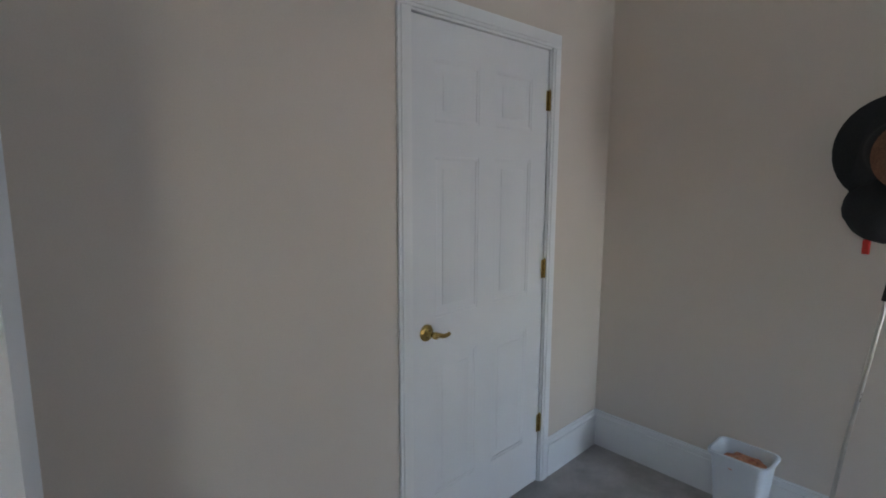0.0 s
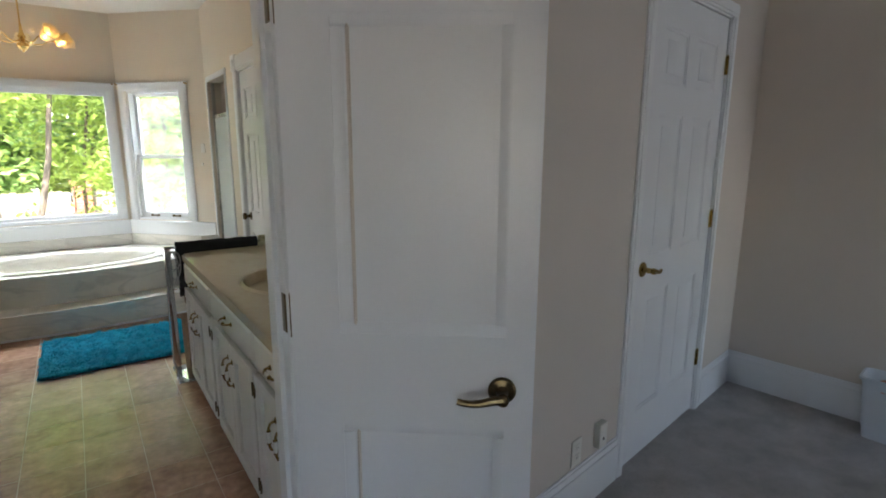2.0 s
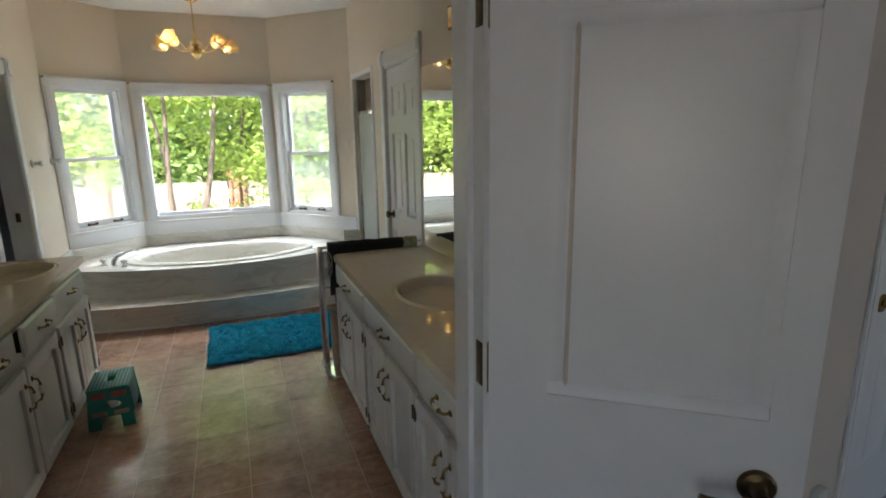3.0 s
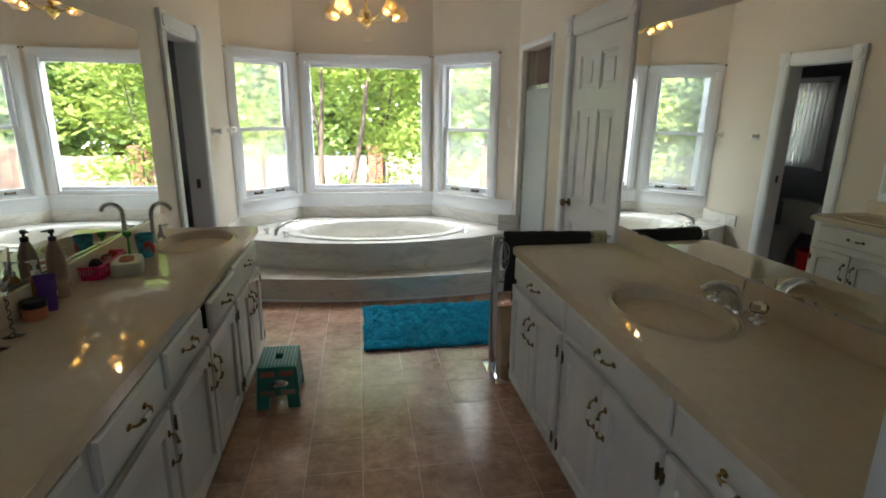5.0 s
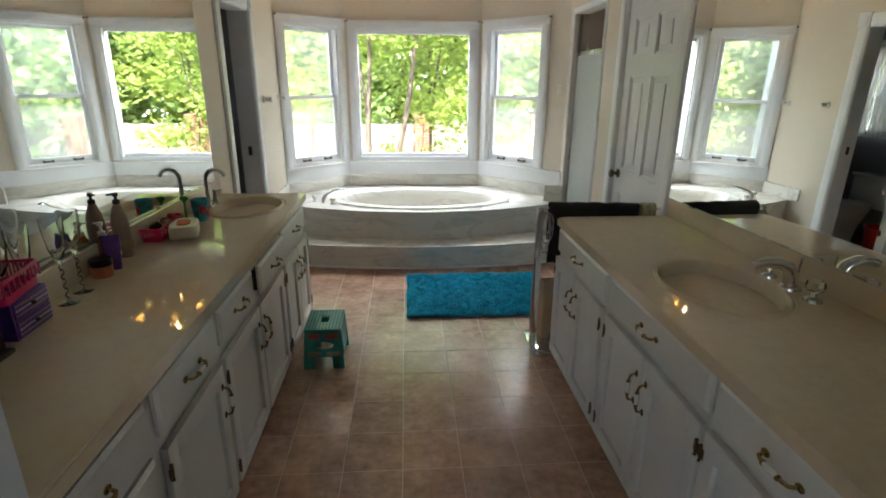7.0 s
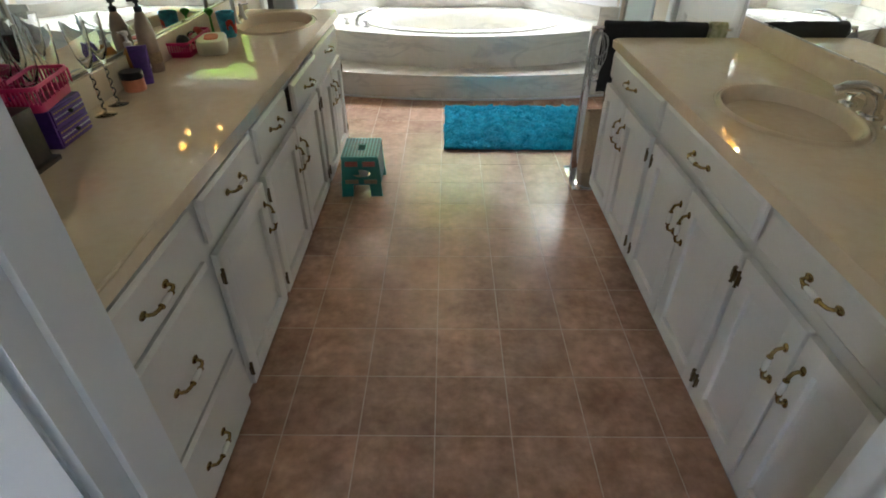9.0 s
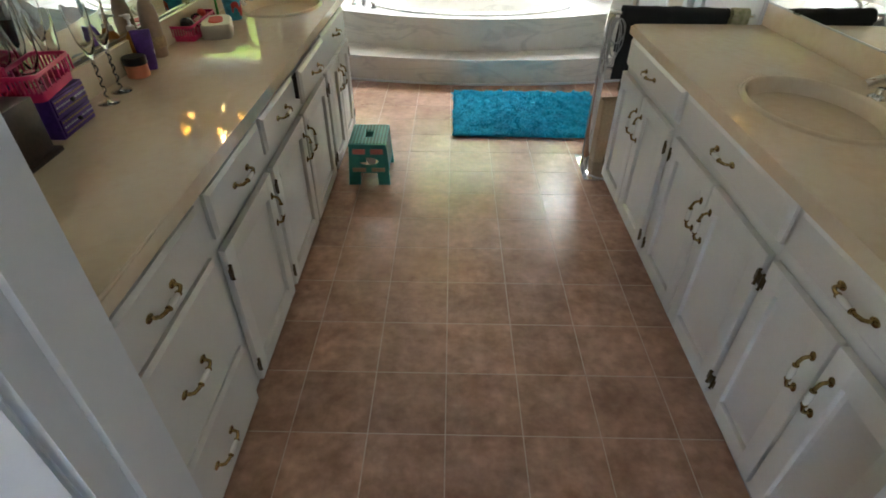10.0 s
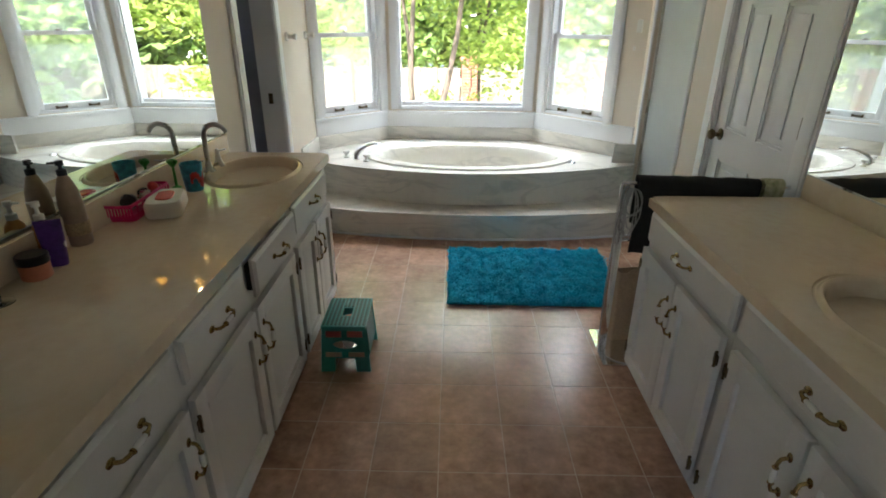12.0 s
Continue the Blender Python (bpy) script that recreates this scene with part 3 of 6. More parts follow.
def window(name, m, x0, x1, z0, z1, double, label):
    """A window in a wall's opening; local x along the wall, y outwards, casing on the room side."""
    ob = thing(name, m, label, "window", kind="structure")
    w = 0.082 if double else 0.074
    # casing with an outer back-band
    for a, b in ((x0 - w, x0), (x1, x1 + w)):
        bm = bmesh.new()
        box(bm, a, b, -0.016, 0, z0 - 0.02, z1, 0.003)
        box(bm, a + 0.014, b - 0.014, -0.022, -0.014, z0 - 0.02, z1, 0.003)
        part("casing_side", bm, M_TRIM, ob)
    bm = bmesh.new()
    box(bm, x0 - w, x1 + w, -0.016, 0, z1, z1 + w, 0.003)
    box(bm, x0 - w - 0.006, x1 + w + 0.006, -0.026, 0, z1 + w - 0.02, z1 + w, 0.003)
    part("casing_head", bm, M_TRIM, ob)
    # frame in the opening
    bm = bmesh.new()
    for a, b, c, d in ((x0 - 0.008, x0 + 0.018, z0 - 0.02, z1 + 0.008), (x1 - 0.018, x1 + 0.008, z0 - 0.02, z1 + 0.008), (x0, x1, z1 - 0.018, z1 + 0.008), (x0, x1, z0 - 0.022, z0 + 0.012)):
        box(bm, a, b, 0.001, 0.115, c, d)
    part("window_frame", bm, M_TRIM, ob)
    f0, f1 = x0 + (0.018 if double else 0.004), x1 - (0.018 if double else 0.004)
    if double:
        mid = (z0 + z1) / 2 - 0.005
        for nm, a, b, y in (("sash_lower", z0 + 0.012, mid + 0.018, 0.030), ("sash_upper", mid - 0.018, z1 - 0.018, 0.068)):
            bm = bmesh.new()
            st, bt = 0.036, (0.055 if nm == "sash_lower" else 0.032)
            box(bm, f0, f0 + st, y, y + 0.034, a, b, 0.002)
            box(bm, f1 - st, f1, y, y + 0.034, a, b, 0.002)
            box(bm, f0 + st, f1 - st, y, y + 0.034, a, a + bt, 0.002)
            box(bm, f0 + st, f1 - st, y, y + 0.034, b - 0.032, b, 0.002)
            sash = part(nm, bm, M_TRIM, ob, "white window sash")
            pane = part("pane", boxed(f0 + st - 0.004, f1 - st + 0.004, y + 0.015, y + 0.019, a + bt - 0.004, b - 0.028), M_DUSTY_GLARE if nm == "sash_lower" else M_HAZY, sash, "dusty old glass, its film thickened to imitate white window glare" if nm == "sash_lower" else "slightly hazy old glass")
            pane.visible_shadow = False
            if nm == "sash_lower":
                for u in (0.28, 0.72):
                    bm = bmesh.new()
                    x = f0 + (f1 - f0) * u
                    box(bm, x - 0.045, x + 0.045, y - 0.014, y, a + 0.012, a + 0.026, 0.002)
                    box(bm, x - 0.045, x - 0.03, y - 0.02, y, a + 0.010, a + 0.034, 0.002)
                    box(bm, x + 0.03, x + 0.045, y - 0.02, y, a + 0.010, a + 0.034, 0.002)
                    part("sash_lift", bm, M_BRONZE, sash, "dark bronze sash lift")
                bm = bmesh.new()
                x = (f0 + f1) / 2
                lathe(bm, [(0.018, 0), (0.018, 0.008), (0.010, 0.012), (0.0, 0.018)], 14, Matrix.Translation((x, y + 0.017, b)))
                box(bm, x - 0.03, x + 0.004, y + 0.012, y + 0.022, b + 0.006, b + 0.014, 0.002)
                part("sash_lock", bm, M_BRONZE, sash, "dark bronze sash lock")
    else:
        bm = bmesh.new()
        st = 0.018
        box(bm, f0, f0 + st, 0.035, 0.08, z0 + 0.012, z1 - 0.018, 0.003)
        box(bm, f1 - st, f1, 0.035, 0.08, z0 + 0.012, z1 - 0.018, 0.003)
        box(bm, f0 + st, f1 - st, 0.035, 0.08, z0 + 0.012, z0 + 0.046, 0.003)
        box(bm, f0 + st, f1 - st, 0.035, 0.08, z1 - 0.05, z1 - 0.018, 0.003)
        sash = part("sash", bm, M_TRIM, ob, "white fixed sash")
        pane = part("pane", boxed(f0 + st - 0.004, f1 - st + 0.004, 0.055, 0.059, z0 + 0.042, z1 - 0.046), M_GLASS, sash)
        pane.visible_shadow = False
    return ob


R2 = math.sqrt(0.5)
WML = Matrix.Translation((XL, YBL, 0)) @ Matrix.Rotation(math.pi / 4, 4, "Z")
WMC = Matrix.Translation((BL, YB, 0))
WMR = Matrix.Translation((BR, YB, 0)) @ Matrix.Rotation(-math.pi / 4, 4, "Z")
LLEN, RLEN = (BL - XL) / R2, (XR - BR) / R2
window("window_left", WML, 0.085, 0.69, 0.73, 2.02, True, "white double-hung window looking onto a green yard")
window("window_middle", WMC, 0.118, 1.283, 0.742, 2.02, False, "large white fixed window looking onto trees")
window("window_right", WMR, 0.11, 0.72, 0.73, 2.02, True, "white double-hung window looking onto a green yard")
# board under the windows and marble splash behind the tub
for nm, m, ln in (("left", WML, LLEN), ("middle", WMC, BR - BL), ("right", WMR, RLEN)):
    bm = bmesh.new()
    box(bm, -0.01, ln + 0.01, -0.030, 0.0, 0.690, 0.712, 0.004)
    box(bm, 0.0, ln, -0.014, 0.0, 0.565, 0.690, 0.002)
    o = structure("window_stool_" + nm, bm, M_TRIM, "white painted board under the bay window", "window sill")
    o.matrix_basis = m
    o = structure("tub_splash_" + nm, boxed(0, ln, -0.018, 0, 0.43, 0.563, bevel=0.004), M_TUB, "veined cream marble splash behind the tub", "splashback")
    o.matrix_basis = m

# ---- tub on its curved step ----
TC = (-0.53, 6.17)


def front(y_mid, drop, x):
    """The curved front: y at x, set back by drop at the ends."""
    u = (x - TC[0]) / 1.3
    return y_mid + drop * u * u


def tub_mesh():
    """Marble deck with the oval basin sunk into it."""
    bm = bmesh.new()
    n = 64
    a1, b1, a2, b2 = 0.86, 0.47, 0.74, 0.37
    def ring(a, b, z, off=0.0):
        return [bm.verts.new((TC[0] + a * math.cos(2 * math.pi * i / n), TC[1] + 0.03 + off + b * math.sin(2 * math.pi * i / n), z)) for i in range(n)]
    z = 0.452
    prof = [(a1, b1, z - 0.004), (a1 - 0.006, b1 - 0.006, z + 0.010), (a1 - 0.03, b1 - 0.03, z + 0.016), (a2 + 0.02, b2 + 0.02, z + 0.014), (a2, b2, z + 0.002),
            (a2 - 0.02, b2 - 0.02, z - 0.06), (a2 - 0.07, b2 - 0.05, z - 0.25), (a2 - 0.16, b2 - 0.10, z - 0.36), (a2 - 0.3, b2 - 0.2, z - 0.39)]
    rings = [ring(*p) for p in prof]
    for p, q in zip(rings, rings[1:]):
        for i in range(n):
            bm.faces.new((p[i], p[(i + 1) % n], q[(i + 1) % n], q[i]))
    bm.faces.new(rings[-1])
    return bm


def deck_mesh():
    """The deck's top with an oval hole, as a ring of quads from the hole to the outline."""
    bm = bmesh.new()
    n = 128
    hole, outer, low = [], [], []
    x0, x1 = XL + 0.002, XR - 0.002
    def outline(ang):
        d = Vector((math.cos(ang), math.sin(ang)))
        c = Vector(TC)
        lo, hi = 0.0, 3.0
        for _ in range(30):
            mid = (lo + hi) / 2
            p = c + d * mid
            inside = x0 < p.x < x1 and p.y > front(5.645, 0.34, p.x) and p.y < YB - 0.002 and p.y - p.x < YB - BL - 0.003 and p.x + p.y < YB + BR - 0.003
            lo, hi = (mid, hi) if inside else (lo, mid)
        return c + d * lo
    for i in range(n):
        t = 2 * math.pi * i / n
        h = Vector((TC[0] + 0.80 * math.cos(t), TC[1] + 0.03 + 0.42 * math.sin(t)))
        a = math.atan2(h.y - TC[1], h.x - TC[0])
        o = outline(a)
        hole.append(bm.verts.new((h.x, h.y, 0.45)))
        outer.append(bm.verts.new((o.x, o.y, 0.45)))
        low.append(bm.verts.new((o.x, o.y, 0.428)))
    for i in range(n):
        j = (i + 1) % n
        bm.faces.new((hole[i], outer[i], outer[j], hole[j]))
        bm.faces.new((outer[i], low[i], low[j], outer[j]))
    return bm


tub = thing("bathtub", Matrix.Identity(4), "oval bathtub set in a curved cream marble platform with a step", "bathtub")
part("deck", deck_mesh(), M_TUB, tub, "veined marble deck", smooth=40)


def riser_mesh():
    bm = bmesh.new()
    n = 30
    xs = [XL + 0.002 + (XR - XL - 0.004) * i / n for i in range(n + 1)]
    lo = [bm.verts.new((x, front(5.665, 0.34, x), 0.2)) for x in xs]
    hi = [bm.verts.new((x, front(5.665, 0.34, x), 0.429)) for x in xs]
    for i in range(n):
        bm.faces.new((lo[i], lo[i + 1], hi[i + 1], hi[i]))
    return bm


part("riser", riser_mesh(), M_TUB, tub, "veined marble front of the tub")
part("basin", tub_mesh(), M_TUB, tub, "polished oval basin", smooth=50)


def step_mesh():
    bm = bmesh.new()
    n = 30
    xs = [XL + 0.002 + (XR - XL - 0.004) * i / n for i in range(n + 1)]
    for o, z0, z1 in ((0.018, 0.0, 0.178), (0.0, 0.178, 0.2)):
        prism(bm, [(x, front(5.44, 0.17, x) + o) for x in xs] + [(XR - 0.002, 6.15), (XL + 0.002, 6.15)], z0, z1)
    return bm


part("step", step_mesh(), M_TUB, tub, "curved marble step")
bm = bmesh.new()
xs = [XL + 0.002 + (XR - XL - 0.004) * i / 30 for i in range(31)]
prism(bm, [(x, front(5.432, 0.17, x) + 0.010) for x in xs] + [(x, front(5.444, 0.17, x) + 0.02) for x in xs[::-1]], 0.0, 0.014)
part("floor_bead", bm, M_TRIM, tub, "white bead along the floor")

# ---- vanities ----
def pull(parent, m):
    """Brass bow pull with a white ceramic middle; local x along the pull, z away from the front."""
    bm = bmesh.new()
    tube(bm, [(-0.052, 0, 0.0), (-0.053, 0, 0.012), (-0.049, 0, 0.022), (-0.036, 0, 0.027), (-0.018, 0, 0.0285), (0.018, 0, 0.0285), (0.036, 0, 0.027), (0.049, 0, 0.022), (0.053, 0, 0.012), (0.052, 0, 0.0)], 0.0048, 8)
    for x in (-0.024, 0.024):
        lathe(bm, [(0.0048, -0.003), (0.0080, -0.0015), (0.0080, 0.0015), (0.0048, 0.003)], 10, Matrix.Translation((x, 0, 0.0283)) @ Matrix.Rotation(math.pi / 2, 4, "Y"))
    ob = part("pull", bm, M_BRASSP, parent, "brass bow pull", smooth=50)
    ob.matrix_basis = m
    for s in (-1, 1):
        bm = bmesh.new()
        vs = lathe(bm, [(0.0100, 0), (0.0100, 0.003), (0.006, 0.006), (0.0, 0.007)], 12)
        for v in vs:
            v.co.x *= 1.35
        part("pull_foot", bm, M_BRASSP, parent, m=m @ Matrix.Translation((s * 0.055, 0, 0)))
    bm = bmesh.new()
    lathe(bm, [(0.0052, -0.022), (0.0072, -0.012), (0.0086, 0), (0.0072, 0.012), (0.0052, 0.022)], 12, Matrix.Translation((0, 0, 0.0284)) @ Matrix.Rotation(math.pi / 2, 4, "Y"))
    part("pull_grip", bm, M_PORC, parent, "white ceramic grip", m=m)
    return ob


M_BRASSP = material("polished_brass", (0.38, 0.27, 0.11), 0.20, metal=1.0, var=0.12, scale=60, bump=0.03)


def front_panel(bm, w, h, raised, t=0.019):
    """A drawer front or door lying in local x (width), z (height), facing +y, with a bevelled rim; doors have a sunk field."""
    if not raised:
        box(bm, 0, w, 0, t * 0.55, 0, h)
        vs = box(bm, 0.0, w, t * 0.5, t, 0.0, h)
        for v in vs:
            if v.co.y > t * 0.9:
                v.co.x += 0.012 if v.co.x < w / 2 else -0.012
                v.co.z += 0.012 if v.co.z < h / 2 else -0.012
        return
    box(bm, 0, w, 0, t * 0.25, 0, h)


def door_members(fr, w, h, t=0.019):
    """Stiles, rails (the upper one arched) and the raised field of a cabinet door."""
    r = 0.058
    arch = min(0.022, h * 0.05)
    for nm, a, b, c, d in (("stile", 0, r, 0, h), ("stile", w - r, w, 0, h), ("rail", r, w - r, 0, r)):
        part(nm, boxed(a, b, t * 0.2, t * 1.1, c, d, bevel=0.0035), M_CAB, fr)
    bm = bmesh.new()
    n = 10
    pts = [(r + (w - 2 * r) * i / n, h - r - arch + arch * math.sin(math.pi * i / n)) for i in range(n + 1)]
    lo = [bm.verts.new((x, t * 0.2, z)) for x, z in pts]
    hi = [bm.verts.new((x, t * 1.1, z + 0.010)) for x, z in pts]
    tl = [bm.verts.new((x, t * 0.2, h)) for x, z in pts]
    th = [bm.verts.new((x, t * 1.1, h)) for x, z in pts]
    for i in range(n):
        bm.faces.new((lo[i], lo[i + 1], hi[i + 1], hi[i]))
        bm.faces.new((hi[i], hi[i + 1], th[i + 1], th[i]))
        bm.faces.new((th[i], th[i + 1], tl[i + 1], tl[i]))
    part("arched_rail", bm, M_CAB, fr)
    bm = bmesh.new()
    vs = box(bm, r + 0.008, w - r - 0.008, t * 0.2, t * 0.72, r + 0.008, h - r - arch - 0.008)
    for v in vs:
        if v.co.y > t * 0.7:
            v.co.x += 0.030 if v.co.x < w / 2 else -0.030
            v.co.z += 0.030 if v.co.z < h / 2 else -0.030
    part("field", bm, M_CAB, fr)


def cab_hinge(parent, x, z, t=0.019):
    bm = bmesh.new()
    tube(bm, [(x, t + 0.003, z - 0.022), (x, t + 0.003, z + 0.022)], 0.0045, 8)
    for s in (-1, 1):
        lathe(bm, [(0.0, -0.003), (0.006, 0.0), (0.0, 0.004)], 8, Matrix.Translation((x, t + 0.003, z + s * 0.026)))
    box(bm, x - 0.013, x + 0.013, t, t + 0.003, z - 0.017, z + 0.017, 0.001)
    part("hinge", bm, M_BRONZE, parent, "dark bronze cabinet hinge")


def cabinet_unit(base, y0, y1, depth, fronts, label, group):
    """One carcass from y0 to y1 of the vanity's own axis, and its fronts (kind, u0, u1, z0, z1, hinge side, ajar)."""
    w = y1 - y0
    ob = thing("vanity_cabinet", base @ Matrix.Translation((y0, 0, 0)), label, "cabinet", group)
    bm = bmesh.new()
    box(bm, 0.0005, w - 0.0005, -depth, -0.018, 0.0, 0.80)
    box(bm, 0.0005, w - 0.0005, -0.018, 0, 0.03, 0.80)
    part("body", bm, M_CAB, ob)
    for kind, u0, u1, z0, z1, hs, ajar in fronts:
        bm = bmesh.new()
        front_panel(bm, u1 - u0, z1 - z0, kind == "door")
        m = Matrix.Translation((u0 - y0, (0.006 if kind == "door" else 0.004) + ajar, z0))
        fr = part("door" if kind == "door" else "drawer", bm, M_CAB, ob, "white raised-panel door" if kind == "door" else "white drawer front", m=m, smooth=25)
        if ajar:
            # drawer box painted near-black for the shade inside the open gap
            part("drawer_box", boxed(0.02, u1 - u0 - 0.02, -0.3, -0.001, 0.015, z1 - z0 - 0.03), M_GAP_SHADE, fr)
        fw, fh = u1 - u0, z1 - z0
        up = Matrix.Rotation(-math.pi / 2, 4, "X")
        if kind == "door":
            door_members(fr, fw, fh)
            x = 0.032 if hs > 0 else fw - 0.032
            pull(fr, Matrix.Translation((x, 0.019, fh * 0.76)) @ up @ Matrix.Rotation(math.pi / 2, 4, "Z"))
            hx = fw if hs > 0 else 0
            for z in (0.075, fh - 0.075):
                cab_hinge(fr, hx, z)
        else:
            pull(fr, Matrix.Translation((fw / 2, 0.019, fh / 2)) @ up)
    return ob


def basin_counter(name, m, length, depth, sink_u, sink_v, label, splash=0.0, extra=0.0):
    """Counter with a moulded oval bowl; local x along the front, y from the front edge (0) to the wall (-depth)."""
    ob = thing(name, m, label, "countertop")
    z0, z1 = 0.802, 0.845
    back, depth = depth, depth + extra
    bm = bmesh.new()
    n = 96
    a, b = 0.29, 0.215
    hole, outer, low = [], [], []
    c = Vector((sink_u, sink_v))
    for i in range(n):
        t = 2 * math.pi * i / n
        h = Vector((c.x + a * math.cos(t), c.y + b * math.sin(t)))
        d = (h - c).normalized()
        k = min([((length if d.x > 0 else 0) - c.x) / d.x if abs(d.x) > 1e-6 else 99, ((0 if d.y > 0 else -depth) - c.y) / d.y if abs(d.y) > 1e-6 else 99])
        o = c + d * k
        hole.append((h, o))
    # corners are kept square by snapping the nearest rays
    outs = [o for _, o in hole]
    for cx in (0, length):
        for cy in (0, -depth):
            q = Vector((cx, cy))
            i = min(range(n), key=lambda i: (outs[i] - q).length)
            outs[i] = q
    hv = [bm.verts.new((h.x, h.y, z1)) for h, _ in hole]
    ov = [bm.verts.new((o.x, o.y, z1)) for o in outs]
    lv = [bm.verts.new((o.x, o.y, z0)) for o in outs]
    for i in range(n):
        j = (i + 1) % n
        bm.faces.new((hv[i], ov[i], ov[j], hv[j]))
        bm.faces.new((ov[i], lv[i], lv[j], ov[j]))
    bm.faces.new(lv[::-1])
    rim = [e for e in bm.edges if e.verts[0] in ov and e.verts[1] in ov]
    bmesh.ops.bevel(bm, geom=rim, offset=0.010, segments=3, affect="EDGES")
    part("slab", bm, M_COUNTER, ob, smooth=40)
    bm = bmesh.new()
    prof = [(1.0, 0.0), (0.99, -0.005), (0.97, -0.006), (0.95, -0.001), (0.935, 0.006), (0.915, 0.009), (0.895, 0.007), (0.87, -0.004), (0.84, -0.03), (0.75, -0.08), (0.56, -0.125), (0.25, -0.14), (0.09, -0.142)]
    rings = [[bm.verts.new((c.x + a * k * math.cos(2 * math.pi * i / 64), c.y + b * k * math.sin(2 * math.pi * i / 64), z1 + z)) for i in range(64)] for k, z in prof]
    for p, q in zip(rings, rings[1:]):
        for i in range(64):
            bm.faces.new((p[i], p[(i + 1) % 64], q[(i + 1) % 64], q[i]))
    part("bowl", bm, M_COUNTER, ob, "moulded oval basin", smooth=60)
    bm = bmesh.new()
    lathe(bm, [(0.026, 0), (0.024, 0.003), (0.012, 0.002), (0.0, 0.003)], 20, Matrix.Translation((c.x, c.y, z1 - 0.1425)))
    part("drain", bm, M_CHROME, ob, "chrome drain")
    bs = part("backsplash", boxed(-length, 0, -0.0, 0.018, z1, z1 + 0.098, bevel=0.004), M_COUNTER, ob, "cream marble backsplash")
    bs.matrix_basis = Matrix.Translation((length, -back, 0)) @ Matrix.Rotation(splash, 4, "Z")
    return ob


# left vanity: its own axis runs from the far end back towards the doorway
LB = Matrix.Translation((-1.315, 4.56, 0)) @ Matrix.Rotation(radians(-90 + 1.1), 4, "Z")


def u_left(kind, ya, yb, z0, z1, hinge_near, ajar=0.0):
    return (kind, 4.56 - yb, 4.56 - ya, z0, z1, 1 if hinge_near else -1, ajar)


DZ0, DZ1, PZ0, PZ1 = 0.650, 0.780, 0.066, 0.600
cabinet_unit(LB, 0, 0.69, 0.50, [u_left("drawer", 3.90, 4.50, DZ0, DZ1, 1), u_left("door", 3.895, 4.205, PZ0, PZ1, True), u_left("door", 4.215, 4.525, PZ0, PZ1, False)],
             "white painted vanity cabinet with a drawer and two doors", "left vanity cabinets")
cabinet_unit(LB, 0.69, 1.665, 0.50, [u_left("drawer", 3.37, 3.84, DZ0, DZ1 + 0.005, 1, 0.022), u_left("drawer", 2.915, 3.335, DZ0, DZ1, 1),
                                     u_left("door", 3.385, 3.845, PZ0, PZ1, False), u_left("door", 2.915, 3.365, PZ0, PZ1, True)],
             "white painted vanity cabinet with one drawer slightly open", "left vanity cabinets")
cabinet_unit(LB, 1.665, 2.15, 0.50, [u_left("drawer", 2.435, 2.88, DZ0 - 0.01, DZ1, 1), u_left("door", 2.435, 2.88, PZ0 - 0.005, PZ1, True)],
             "white painted vanity cabinet with a drawer and one door", "left vanity cabinets")
cabinet_unit(LB, 2.15, 2.745, 0.50, [u_left("drawer", 1.86, 2.385, 0.630, DZ1, 1), u_left("drawer", 1.86, 2.385, 0.295, 0.615, 1), u_left("drawer", 1.86, 2.385, 0.03, 0.278, 1)],
             "white painted vanity cabinet with three drawers", "left vanity cabinets")
basin_counter("vanity_counter", LB @ Matrix.Translation((-0.03, 0.027, 0)), 2.775, 0.545, 0.36, -0.27, "cream cultured-marble vanity counter with moulded oval sink")
RTURN = radians(1.1)            # the vanities run a little off square, as the floor does
RB = Matrix.Translation((0.242, 1.83, 0)) @ Matrix.Rotation(radians(90) + RTURN, 4, "Z")


def u_right(kind, ya, yb, z0, z1, hinge_near, ajar=0.0):
    return (kind, ya - 1.83, yb - 1.83, z0, z1, -1 if hinge_near else 1, ajar)


cabinet_unit(RB, 0, 0.595, 0.55, [u_right("drawer", 1.87, 2.395, 0.682, 0.803, 1), u_right("door", 1.85, 2.11, 0.075, 0.640, True), u_right("door", 2.12, 2.405, 0.075, 0.640, False)],
             "white painted vanity cabinet with a drawer and two doors", "right vanity cabinets")
cabinet_unit(RB, 0.595, 1.36, 0.55, [u_right("drawer", 2.425, 3.155, 0.678, 0.801, 1), u_right("door", 2.43, 2.785, 0.075, 0.640, True), u_right("door", 2.795, 3.15, 0.075, 0.640, False)],
             "white painted sink cabinet with a wide drawer front", "right vanity cabinets")
cabinet_unit(RB, 1.36, 2.075, 0.55, [u_right("drawer", 3.19, 3.885, 0.672, 0.797, 1), u_right("door", 3.21, 3.55, 0.075, 0.640, True), u_right("door", 3.56, 3.895, 0.075, 0.640, False)],
             "white painted vanity cabinet with a drawer and two doors", "right vanity cabinets")
basin_counter("vanity_counter", RB @ Matrix.Translation((0.0, 0.020, 0)), 2.105, 0.620, 1.11, -0.312, "cream cultured-marble vanity counter with moulded oval sink", MTURN - RTURN, 0.085)
# walls that close the vanities' near ends against the doorway
structure("vanity_return_left", boxed(XL, DX0 - 0.075, DY1, 1.829, 0, CEIL), M_WALLB, "cream painted wall beside the doorway", "wall")
structure("vanity_return_right", boxed(DX1 + 0.075, XN + 0.02, DY1, 1.829, 0, CEIL), M_WALLB, "cream painted wall beside the doorway", "wall")
